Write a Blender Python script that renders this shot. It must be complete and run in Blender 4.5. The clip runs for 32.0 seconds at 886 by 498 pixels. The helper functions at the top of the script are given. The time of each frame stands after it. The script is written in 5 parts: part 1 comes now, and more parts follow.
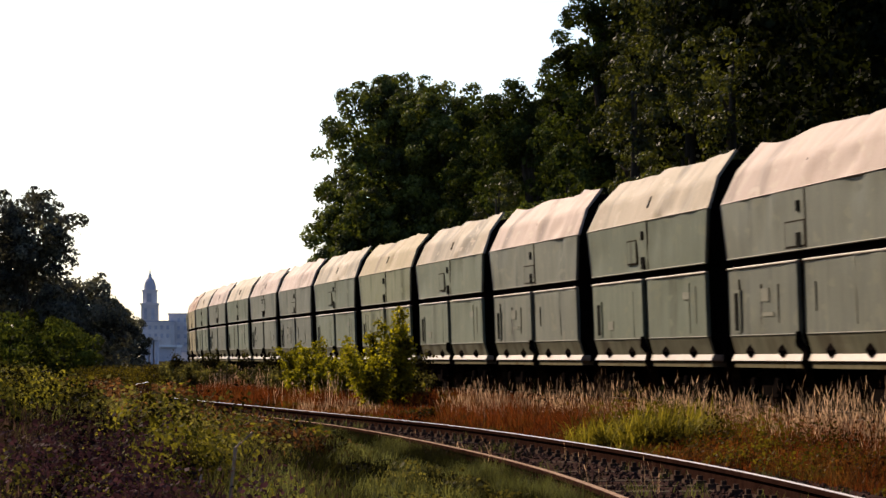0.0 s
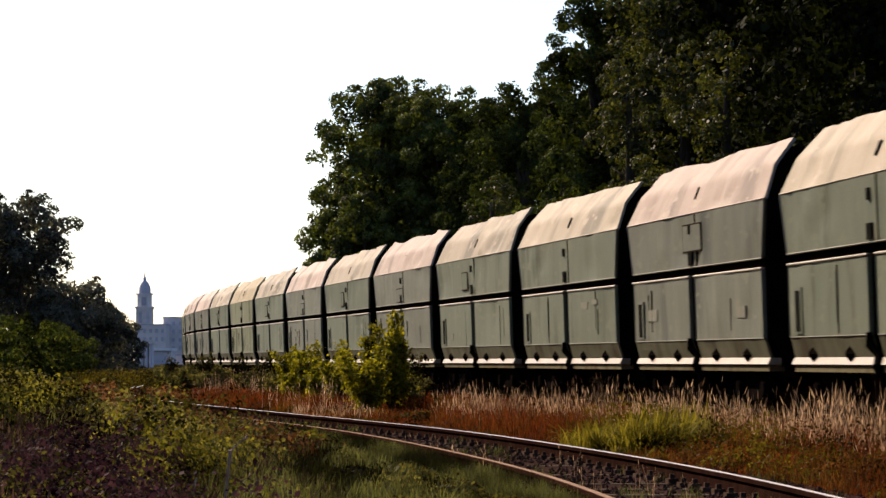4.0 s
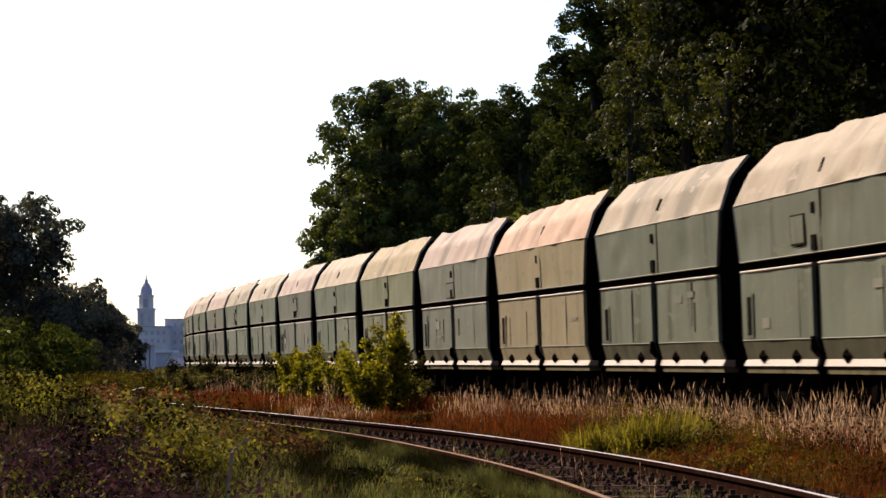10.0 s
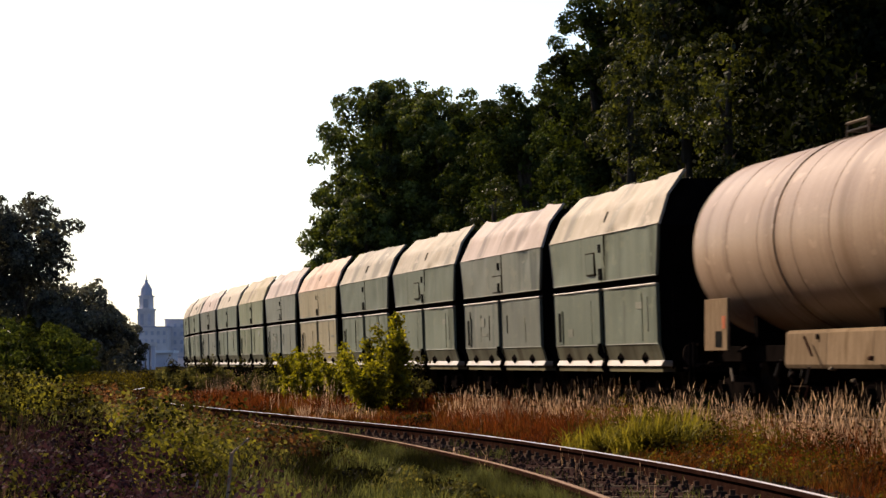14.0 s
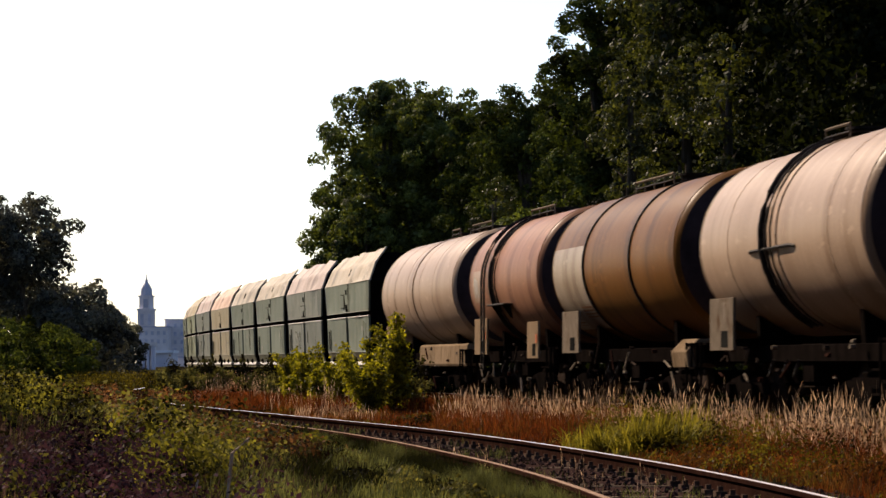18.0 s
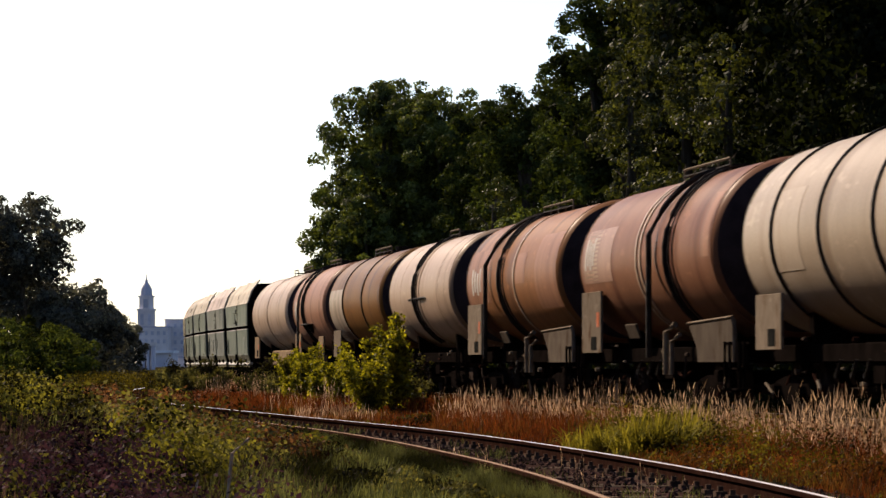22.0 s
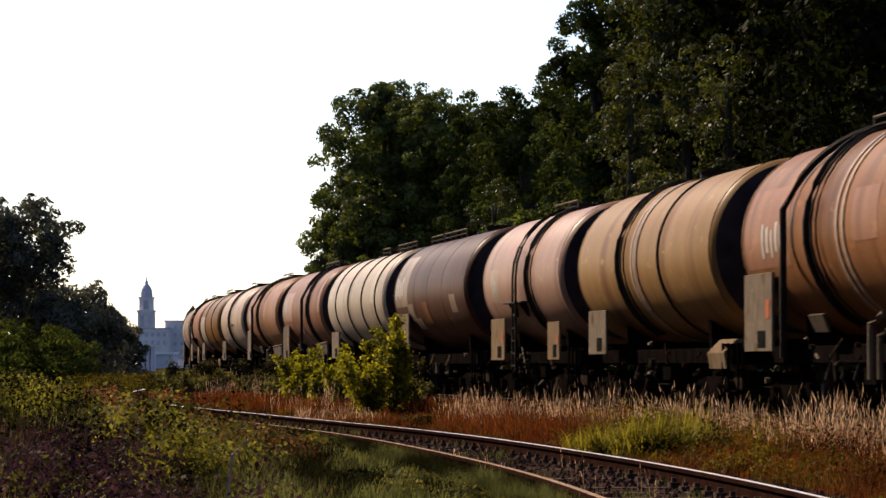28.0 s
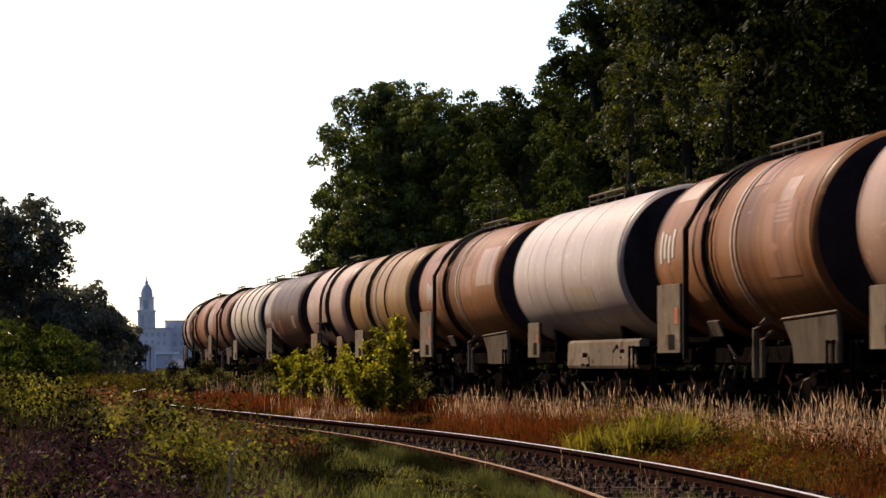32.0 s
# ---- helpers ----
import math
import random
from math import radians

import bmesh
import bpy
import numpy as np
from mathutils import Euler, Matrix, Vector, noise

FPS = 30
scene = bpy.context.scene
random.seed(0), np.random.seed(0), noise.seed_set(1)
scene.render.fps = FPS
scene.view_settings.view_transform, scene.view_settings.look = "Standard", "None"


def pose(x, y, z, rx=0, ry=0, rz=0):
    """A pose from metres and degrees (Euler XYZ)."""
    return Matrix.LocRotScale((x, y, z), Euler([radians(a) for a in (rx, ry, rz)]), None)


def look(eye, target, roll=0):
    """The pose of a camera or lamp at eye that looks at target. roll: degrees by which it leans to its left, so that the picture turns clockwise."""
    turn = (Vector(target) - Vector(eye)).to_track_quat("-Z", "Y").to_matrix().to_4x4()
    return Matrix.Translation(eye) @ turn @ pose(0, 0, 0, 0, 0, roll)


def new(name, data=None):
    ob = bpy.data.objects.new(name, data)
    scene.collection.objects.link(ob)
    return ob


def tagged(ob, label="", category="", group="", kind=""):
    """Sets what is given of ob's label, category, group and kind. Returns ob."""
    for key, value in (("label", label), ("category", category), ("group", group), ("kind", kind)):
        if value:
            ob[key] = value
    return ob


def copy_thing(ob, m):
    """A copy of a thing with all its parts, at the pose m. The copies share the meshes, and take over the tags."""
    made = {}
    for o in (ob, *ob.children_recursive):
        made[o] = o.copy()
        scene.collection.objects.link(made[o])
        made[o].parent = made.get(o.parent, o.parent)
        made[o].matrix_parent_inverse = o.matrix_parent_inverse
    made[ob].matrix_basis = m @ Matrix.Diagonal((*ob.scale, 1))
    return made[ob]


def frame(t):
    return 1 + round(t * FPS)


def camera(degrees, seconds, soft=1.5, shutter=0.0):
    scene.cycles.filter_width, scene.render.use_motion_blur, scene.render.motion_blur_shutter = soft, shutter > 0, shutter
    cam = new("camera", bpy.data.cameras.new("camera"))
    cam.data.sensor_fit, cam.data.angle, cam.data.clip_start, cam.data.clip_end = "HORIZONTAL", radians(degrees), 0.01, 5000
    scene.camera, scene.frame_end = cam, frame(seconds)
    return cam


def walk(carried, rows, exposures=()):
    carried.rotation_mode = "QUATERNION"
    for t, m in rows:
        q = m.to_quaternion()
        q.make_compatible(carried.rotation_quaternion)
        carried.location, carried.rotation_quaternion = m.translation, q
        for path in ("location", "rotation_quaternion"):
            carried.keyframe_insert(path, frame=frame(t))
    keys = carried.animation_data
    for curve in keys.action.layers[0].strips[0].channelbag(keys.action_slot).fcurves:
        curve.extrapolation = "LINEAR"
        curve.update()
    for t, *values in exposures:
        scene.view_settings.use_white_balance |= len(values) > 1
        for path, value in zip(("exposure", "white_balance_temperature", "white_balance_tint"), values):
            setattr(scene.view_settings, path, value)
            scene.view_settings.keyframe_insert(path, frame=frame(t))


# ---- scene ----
# Eye 0.9 m above the rail head, long lens, on a stand that is nudged a little now and then.
FOCAL = 6150 / 1568
cam = camera(2 * math.degrees(math.atan(0.5 / FOCAL)), 32.0, soft=1.5, shutter=0.5)


def aim(right, down):
    """Camera pose, turned by a small amount, in thousandths of the picture's width."""
    yaw = math.degrees(right / 1000 / FOCAL)
    pitch = math.degrees(math.atan((0.1288 + down / 1000) / FOCAL))
    return pose(0, 0, 0.9, 90 + pitch, 0, yaw)


SWAY = [(0.0, 4.0, -6.4), (0.5, 2.7, -5.1), (1.0, 1.0, -4.2), (1.5, 0.0, -3.8), (2.0, -0.6, -3.2), (3.0, -1.7, -2.9),
        (3.5, -1.9, -2.8), (5.5, -1.4, -1.3), (7.5, -1.7, -1.5), (9.0, -0.7, -1.3), (10.5, 0.0, -0.1), (14.5, 0.0, 0.0),
        (16.5, 0.1, 0.0), (22.0, 0.1, 0.1), (24.0, 0.1, 1.0), (25.5, 0.1, 1.5), (27.5, 0.2, 1.7), (32.0, 0.3, 1.6)]
LENS_LOOK = (1.02, 6350, 14)   # stops, kelvin, tint
walk(cam, [(t, aim(a, b)) for t, a, b in SWAY], [(0.0, *LENS_LOOK), (32.0, *LENS_LOOK)])

# ---------------------------------------------------------------- light
SUN_AZ, SUN_EL = radians(-37), radians(34)   # left of straight ahead, high afternoon sun
world = bpy.data.worlds.new("sky")
scene.world = world
world.use_nodes = True
wn, wl = world.node_tree.nodes, world.node_tree.links
sky = wn.new("ShaderNodeTexSky")
sky.sky_type, sky.sun_disc = "NISHITA", False
sky.sun_elevation, sky.sun_rotation = SUN_EL, SUN_AZ
sky.air_density, sky.dust_density, sky.ozone_density = 0.85, 0.6, 1.0
wl.new(sky.outputs[0], wn["Background"].inputs[0])
wn["Background"].inputs[1].default_value = 0.081
sun = new("sun", bpy.data.lights.new("sun", "SUN"))
sun.data.energy, sun.data.angle, sun.data.color = 5.0, radians(0.6), (1.0, 0.80, 0.58)
sun.matrix_world = look((0, 0, 50), Vector((0, 0, 50)) - Vector((math.sin(SUN_AZ) * math.cos(SUN_EL), math.cos(SUN_AZ) * math.cos(SUN_EL), math.sin(SUN_EL))))

# ---------------------------------------------------------------- materials
def base_mat(name):
    m = bpy.data.materials.new(name)
    m.use_nodes = True
    nt = m.node_tree
    return m, nt, nt.nodes["Principled BSDF"]


def surface(name, col, col2, scale=3.0, stretch=(1, 1, 1), rough=0.7, metal=0.0, bump=0.15, dirt=None, dirt_at=0.55, vary=0.12, fine=40.0, shine=0.5, scuff=None, scuff_at=0.6):
    """Two-scale noise mix of col and col2, with an optional dirt colour, a fine relief, and a small change from object to object."""
    m, nt, bs = base_mat(name)
    N, L = nt.nodes, nt.links
    tc = N.new("ShaderNodeTexCoord")
    info = N.new("ShaderNodeObjectInfo")
    shift = N.new("ShaderNodeVectorMath"); shift.operation = "ADD"
    push = N.new("ShaderNodeVectorMath"); push.operation = "SCALE"
    push.inputs[0].default_value = (37, 19, 53)
    L.new(info.outputs["Random"], push.inputs["Scale"])
    L.new(tc.outputs["Object"], shift.inputs[0]); L.new(push.outputs[0], shift.inputs[1])
    mp = N.new("ShaderNodeMapping"); mp.inputs["Scale"].default_value = stretch
    L.new(shift.outputs[0], mp.inputs[0])
    n1 = N.new("ShaderNodeTexNoise"); n1.inputs["Scale"].default_value = scale; n1.inputs["Detail"].default_value = 6
    n2 = N.new("ShaderNodeTexNoise"); n2.inputs["Scale"].default_value = fine; n2.inputs["Detail"].default_value = 4
    L.new(mp.outputs[0], n1.inputs[0]); L.new(shift.outputs[0], n2.inputs[0])
    ramp = N.new("ShaderNodeValToRGB")
    ramp.color_ramp.elements[0].position, ramp.color_ramp.elements[1].position = 0.35, 0.65
    ramp.color_ramp.elements[0].color, ramp.color_ramp.elements[1].color = (*col, 1), (*col2, 1)
    L.new(n1.outputs["Fac"], ramp.inputs[0])
    out = ramp.outputs[0]
    if dirt:
        n3 = N.new("ShaderNodeTexNoise"); n3.inputs["Scale"].default_value = scale * 0.45; n3.inputs["Detail"].default_value = 8
        L.new(mp.outputs[0], n3.inputs[0])
        r3 = N.new("ShaderNodeValToRGB")
        r3.color_ramp.elements[0].position, r3.color_ramp.elements[1].position = dirt_at, dirt_at + 0.14
        L.new(n3.outputs["Fac"], r3.inputs[0])
        mx = N.new("ShaderNodeMixRGB"); mx.inputs[2].default_value = (*dirt, 1)
        L.new(r3.outputs[0], mx.inputs[0]); L.new(out, mx.inputs[1])
        out = mx.outputs[0]
    if scuff:   # scraped and repainted blotches, in upright and level strokes
        for sc, at in (((0.6, 0.9, 2.6), scuff_at), ((0.6, 3.4, 0.9), scuff_at + 0.03)):
            m4 = N.new("ShaderNodeMapping"); m4.inputs["Scale"].default_value = sc; m4.inputs["Location"].default_value = (at * 9, sc[1], 4.0)
            n4 = N.new("ShaderNodeTexNoise"); n4.inputs["Scale"].default_value = 1.7; n4.inputs["Detail"].default_value = 2.5
            L.new(shift.outputs[0], m4.inputs[0]); L.new(m4.outputs[0], n4.inputs[0])
            r4 = N.new("ShaderNodeValToRGB")
            r4.color_ramp.elements[0].position, r4.color_ramp.elements[1].position = at, at + 0.035
            r4.color_ramp.elements[1].color = (0.75, 0.75, 0.75, 1)
            L.new(n4.outputs["Fac"], r4.inputs[0])
            mx = N.new("ShaderNodeMixRGB"); mx.inputs[2].default_value = (*scuff, 1)
            L.new(r4.outputs[0], mx.inputs[0]); L.new(out, mx.inputs[1])
            out = mx.outputs[0]
    hsv = N.new("ShaderNodeHueSaturation")
    rng = N.new("ShaderNodeMapRange")
    rng.inputs[3].default_value, rng.inputs[4].default_value = 1 - vary, 1 + vary
    L.new(info.outputs["Random"], rng.inputs[0]); L.new(rng.outputs[0], hsv.inputs["Value"]); L.new(out, hsv.inputs["Color"])
    grain = N.new("ShaderNodeMixRGB"); grain.blend_type = "OVERLAY"; grain.inputs[0].default_value = 0.25
    L.new(hsv.outputs[0], grain.inputs[1]); L.new(n2.outputs["Fac"], grain.inputs[2])
    L.new(grain.outputs[0], bs.inputs["Base Color"])
    bs.inputs["Roughness"].default_value, bs.inputs["Metallic"].default_value = rough, metal
    bs.inputs["Specular IOR Level"].default_value = shine
    if bump:
        b = N.new("ShaderNodeBump"); b.inputs["Strength"].default_value = bump; b.inputs["Distance"].default_value = 0.02
        add = N.new("ShaderNodeMath"); add.operation = "ADD"
        L.new(n1.outputs["Fac"], add.inputs[0]); L.new(n2.outputs["Fac"], add.inputs[1])
        L.new(add.outputs[0], b.inputs["Height"]); L.new(b.outputs[0], bs.inputs["Normal"])
    return m


def leafy(name, col, col2, through_share=0.4, gloss=0.06, through_tint=(1.3, 1.25, 0.5), patch=1.6, lumps=(0.35, 1.7), along=1.0, edge=0.15):
    """A thin leaf or blade: light passes through it, each one a little different."""
    m = bpy.data.materials.new(name)
    m.use_nodes = True
    N, L = m.node_tree.nodes, m.node_tree.links
    N.remove(N["Principled BSDF"])
    geo = N.new("ShaderNodeNewGeometry")
    ramp = N.new("ShaderNodeValToRGB")
    ramp.color_ramp.elements[0].color, ramp.color_ramp.elements[1].color = (*col, 1), (*col2, 1)
    L.new(geo.outputs["Random Per Island"], ramp.inputs[0])
    tc, nz = N.new("ShaderNodeTexCoord"), N.new("ShaderNodeTexNoise")   # whole sprays of leaves differ too
    nz.inputs["Scale"].default_value = patch
    drawn = N.new("ShaderNodeMapping"); drawn.inputs["Scale"].default_value = (1, along, 1)
    L.new(tc.outputs["Object"], drawn.inputs[0]); L.new(drawn.outputs[0], nz.inputs[0])
    far = N.new("ShaderNodeMapRange")
    far.inputs[1].default_value, far.inputs[2].default_value, far.inputs[3].default_value, far.inputs[4].default_value = 0.5 - edge, 0.5 + edge, *lumps
    L.new(nz.outputs["Fac"], far.inputs[0])
    shade = N.new("ShaderNodeHueSaturation")
    L.new(far.outputs[0], shade.inputs["Value"]); L.new(ramp.outputs[0], shade.inputs["Color"])
    d, tr, gl = N.new("ShaderNodeBsdfDiffuse"), N.new("ShaderNodeBsdfTranslucent"), N.new("ShaderNodeBsdfGlossy")
    gl.inputs["Roughness"].default_value = 0.5
    L.new(shade.outputs[0], d.inputs[0])
    tint = N.new("ShaderNodeMixRGB"); tint.blend_type = "MULTIPLY"; tint.inputs[0].default_value = 1; tint.inputs[2].default_value = (*through_tint, 1)
    L.new(shade.outputs[0], tint.inputs[1]); L.new(tint.outputs[0], tr.inputs[0])
    m1, m2 = N.new("ShaderNodeMixShader"), N.new("ShaderNodeMixShader")
    m1.inputs[0].default_value, m2.inputs[0].default_value = through_share, gloss
    L.new(d.outputs[0], m1.inputs[1]); L.new(tr.outputs[0], m1.inputs[2])
    L.new(m1.outputs[0], m2.inputs[1]); L.new(gl.outputs[0], m2.inputs[2])
    L.new(m2.outputs[0], N["Material Output"].inputs[0])
    return m


STREAK = (0.8, 0.8, 0.12)
# For each kind: the side paint, then a paler paint for the roof slopes
HOP = {
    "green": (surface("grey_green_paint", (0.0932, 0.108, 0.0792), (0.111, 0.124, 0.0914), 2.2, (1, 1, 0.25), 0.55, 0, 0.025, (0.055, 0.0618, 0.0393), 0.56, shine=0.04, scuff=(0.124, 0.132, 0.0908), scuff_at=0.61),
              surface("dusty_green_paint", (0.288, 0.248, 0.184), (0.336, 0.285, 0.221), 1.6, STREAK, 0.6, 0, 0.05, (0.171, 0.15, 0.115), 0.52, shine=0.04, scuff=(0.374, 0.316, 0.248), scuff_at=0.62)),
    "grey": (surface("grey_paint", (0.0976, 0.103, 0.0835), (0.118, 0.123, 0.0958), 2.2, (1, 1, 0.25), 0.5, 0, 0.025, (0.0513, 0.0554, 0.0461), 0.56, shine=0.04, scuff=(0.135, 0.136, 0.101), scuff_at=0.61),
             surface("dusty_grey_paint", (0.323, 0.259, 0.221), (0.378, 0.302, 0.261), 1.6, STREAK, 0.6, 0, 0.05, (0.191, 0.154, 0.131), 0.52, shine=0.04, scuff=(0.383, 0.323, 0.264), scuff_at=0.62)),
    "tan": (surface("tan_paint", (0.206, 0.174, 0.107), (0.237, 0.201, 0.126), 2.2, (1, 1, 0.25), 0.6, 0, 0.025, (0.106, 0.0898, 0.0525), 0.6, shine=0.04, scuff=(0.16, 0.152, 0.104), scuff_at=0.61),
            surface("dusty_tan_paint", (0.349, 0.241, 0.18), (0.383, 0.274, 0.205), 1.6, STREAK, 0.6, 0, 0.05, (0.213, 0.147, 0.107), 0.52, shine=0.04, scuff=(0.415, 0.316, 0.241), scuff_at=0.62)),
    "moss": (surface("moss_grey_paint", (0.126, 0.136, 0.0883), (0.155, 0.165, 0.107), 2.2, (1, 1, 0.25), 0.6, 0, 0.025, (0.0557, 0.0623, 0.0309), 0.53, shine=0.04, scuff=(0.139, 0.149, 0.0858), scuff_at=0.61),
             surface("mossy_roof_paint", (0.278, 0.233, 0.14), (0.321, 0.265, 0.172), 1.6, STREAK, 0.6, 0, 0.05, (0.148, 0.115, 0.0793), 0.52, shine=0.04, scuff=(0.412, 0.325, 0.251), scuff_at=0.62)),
}
# Near-black steel: shade under and between the wagons is put into its colour
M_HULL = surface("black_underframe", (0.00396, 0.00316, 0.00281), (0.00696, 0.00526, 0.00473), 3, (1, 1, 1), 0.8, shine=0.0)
M_SLOT = surface("dark_slot", (0.0087, 0.0087, 0.0087), (0.0145, 0.0145, 0.013), 5, (1, 1, 1), 0.8, bump=0, shine=0.0)
M_SILL = surface("pale_sill_paint", (0.222, 0.182, 0.135), (0.267, 0.22, 0.164), 4, (1, 0.5, 1), 0.5, 0, 0.1, (0.177, 0.155, 0.129), 0.6)
M_WHEEL = surface("worn_wheel_steel", (0.0174, 0.013, 0.0109), (0.0348, 0.0261, 0.0217), 6, (1, 1, 1), 0.6, 0.0, shine=0.0)
# Brown rust, darkened to hold the shade below the rail head
M_RUST = surface("brown_rust", (0.0144, 0.00679, 0.00542), (0.0255, 0.0124, 0.00918), 6, (1, 1, 1), 0.8, 0, 0.3, shine=0.0)
# Clip colour made paler, the light that the clips catch put into it
M_CLIP = surface("worn_rail_clip", (0.0435, 0.029, 0.0232), (0.0696, 0.0493, 0.0391), 9, (1, 1, 1), 0.8, 0, 0.2, shine=0.0)
M_RAILTOP = surface("polished_rail_steel", (0.80, 0.70, 0.63), (0.90, 0.80, 0.73), 8, (1, 1, 1), 0.3, 0.45, 0.01)
M_RAILDULL = surface("dull_rail_steel", (0.181, 0.123, 0.0906), (0.271, 0.19, 0.141), 8, (1, 1, 1), 0.7, 0.0, 0.05, shine=0.0)
M_SLEEPER = surface("old_sleeper_wood", (0.0457, 0.0355, 0.0278), (0.0863, 0.0686, 0.0532), 5, (0.3, 3, 3), 0.9, 0, 0.4, shine=0.0)
M_GRAVEL = surface("dark_ballast", (0.018, 0.0107, 0.0096), (0.0394, 0.0236, 0.0205), 9, (1, 1, 1), 0.95, 0, 0.6, vary=0, shine=0.0)
M_STONE = surface("ballast_stone", (0.0278, 0.0166, 0.015), (0.0587, 0.0355, 0.031), 5, (1, 1, 1), 0.95, 0, 0.3, vary=0, shine=0.0)
M_LIP = surface("rust_stained_lip_paint", (0.107, 0.0957, 0.0595), (0.131, 0.116, 0.0754), 3.0, (1, 1.2, 0.3), 0.6, 0, 0.03, (0.087, 0.0667, 0.0377), 0.54, shine=0.0)
# Lip paint: some grime, and the shade of a downward face put into the colour
M_DARKLIP = surface("grimy_lip_paint", (0.0759, 0.0759, 0.0506), (0.103, 0.0989, 0.0667), 2.4, (1, 0.9, 0.3), 0.6, 0, 0.03, (0.050, 0.042, 0.026), 0.5, shine=0.02)
M_SOIL = surface("weedy_soil", (0.0183, 0.0162, 0.00731), (0.0345, 0.0252, 0.013), 0.6, (1, 1, 1), 1.0, 0, 0.5, (0.0143, 0.0203, 0.00568), 0.5, 0, 12, shine=0.0)
M_BARK = surface("bark", (0.029, 0.0232, 0.0174), (0.0638, 0.0522, 0.0406), 5, (1, 1, 0.3), 0.95, 0, 0.5, shine=0.0)
M_GREYBOARD = surface("grey_board_paint", (0.108, 0.087, 0.0661), (0.136, 0.111, 0.0853), 4, (1, 1, 1), 0.6, 0, 0.1, (0.0696, 0.0435, 0.0261), 0.56, shine=0.0, scuff=(0.165, 0.139, 0.11), scuff_at=0.65)
M_SUPPORT = surface("dull_support_paint", (0.062, 0.050, 0.040), (0.080, 0.066, 0.052), 5, (1, 1, 0.5), 0.8, 0, 0.1, (0.040, 0.028, 0.020), 0.54, shine=0.0)
M_WELD = surface("dark_weld_line", (0.022, 0.018, 0.013), (0.034, 0.027, 0.02), 6, (1, 1, 1), 0.8, bump=0, shine=0.0)
M_TANBOARD = surface("tan_board_paint", (0.138, 0.0982, 0.0622), (0.171, 0.125, 0.0815), 5, (1, 1, 0.5), 0.6, 0, 0.1, (0.0914, 0.0622, 0.036), 0.56, shine=0.0)
M_ORANGE = surface("orange_mark", (0.246, 0.0551, 0.0145), (0.304, 0.0725, 0.0203), 8, (1, 1, 1), 0.6, bump=0, shine=0.05)
M_PALE = surface("pale_lettering_paint", (0.286, 0.26, 0.216), (0.328, 0.302, 0.26), 6, (1, 1, 1), 0.6, bump=0)
M_DARKPIPE = surface("dark_pipe_steel", (0.0145, 0.0116, 0.0101), (0.029, 0.0232, 0.0196), 5, (1, 1, 1), 0.6, 0.0, shine=0.02)
M_RAILING = surface("weathered_railing", (0.102, 0.084, 0.0663), (0.153, 0.125, 0.0992), 6, (1, 1, 1), 0.6, 0.0, shine=0.0)
# Far walls and roofs: the blue haze of distance is put into their colours
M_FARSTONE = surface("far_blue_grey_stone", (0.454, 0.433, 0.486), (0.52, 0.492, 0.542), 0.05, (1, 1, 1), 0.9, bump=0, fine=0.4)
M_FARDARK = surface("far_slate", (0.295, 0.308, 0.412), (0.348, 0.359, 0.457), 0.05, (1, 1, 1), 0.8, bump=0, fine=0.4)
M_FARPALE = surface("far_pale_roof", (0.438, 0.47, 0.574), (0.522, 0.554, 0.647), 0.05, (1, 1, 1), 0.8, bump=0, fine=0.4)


def tank_paint(name, c1, c2, dirt, rough=0.42, shine=0.045):
    return surface(name, c1, c2, 1.3, (0.25, 1.7, 0.22), rough, 0, 0.03, dirt, 0.53, 0.0, 25, shine, scuff=tuple(min(0.5, 1.2 * c) for c in c2), scuff_at=0.64)


TP = {
    "cream": tank_paint("cream_tank_paint", (0.261, 0.183, 0.126), (0.3, 0.215, 0.151), (0.194, 0.128, 0.0808)),
    "palecream": tank_paint("pale_greyish_cream_tank_paint", (0.25, 0.198, 0.144), (0.285, 0.228, 0.168), (0.175, 0.128, 0.085)),
    "patch": tank_paint("pale_cream_patch_paint", (0.31, 0.252, 0.19), (0.34, 0.278, 0.212), (0.26, 0.20, 0.145)),
    "pinkcream": tank_paint("pinkish_cream_tank_paint", (0.239, 0.141, 0.0986), (0.275, 0.164, 0.115), (0.162, 0.0915, 0.061)),
    "pinkbrown": tank_paint("pinkish_brown_tank_paint", (0.202, 0.1, 0.0579), (0.237, 0.119, 0.0699), (0.106, 0.0455, 0.0283), 0.42, 0.022),
    "brown": tank_paint("rusty_brown_tank_paint", (0.166, 0.0735, 0.0292), (0.209, 0.0944, 0.0386), (0.0927, 0.0386, 0.0155), 0.42, 0.022),
    "ochre": tank_paint("ochre_brown_tank_paint", (0.11, 0.0477, 0.0098), (0.136, 0.0598, 0.0125), (0.062, 0.0255, 0.0066), 0.42, 0.022),
    "red": tank_paint("reddish_brown_tank_paint", (0.149, 0.0679, 0.0368), (0.178, 0.0838, 0.047), (0.0908, 0.0338, 0.0197), 0.42, 0.022),
    "greytan": tank_paint("grey_tan_patch_paint", (0.167, 0.119, 0.0812), (0.196, 0.142, 0.0986), (0.131, 0.087, 0.058)),
    "dark": tank_paint("dark_brown_tank_paint", (0.0554, 0.0242, 0.0141), (0.0713, 0.0322, 0.019), (0.0463, 0.0199, 0.0109), 0.42, 0.022),
    "olive": tank_paint("olive_tan_tank_paint", (0.188, 0.108, 0.0393), (0.222, 0.128, 0.0493), (0.131, 0.0622, 0.0271), 0.42, 0.022),
    "white": tank_paint("off_white_tank_paint", (0.318, 0.262, 0.239), (0.345, 0.289, 0.261), (0.3, 0.242, 0.213)),
}
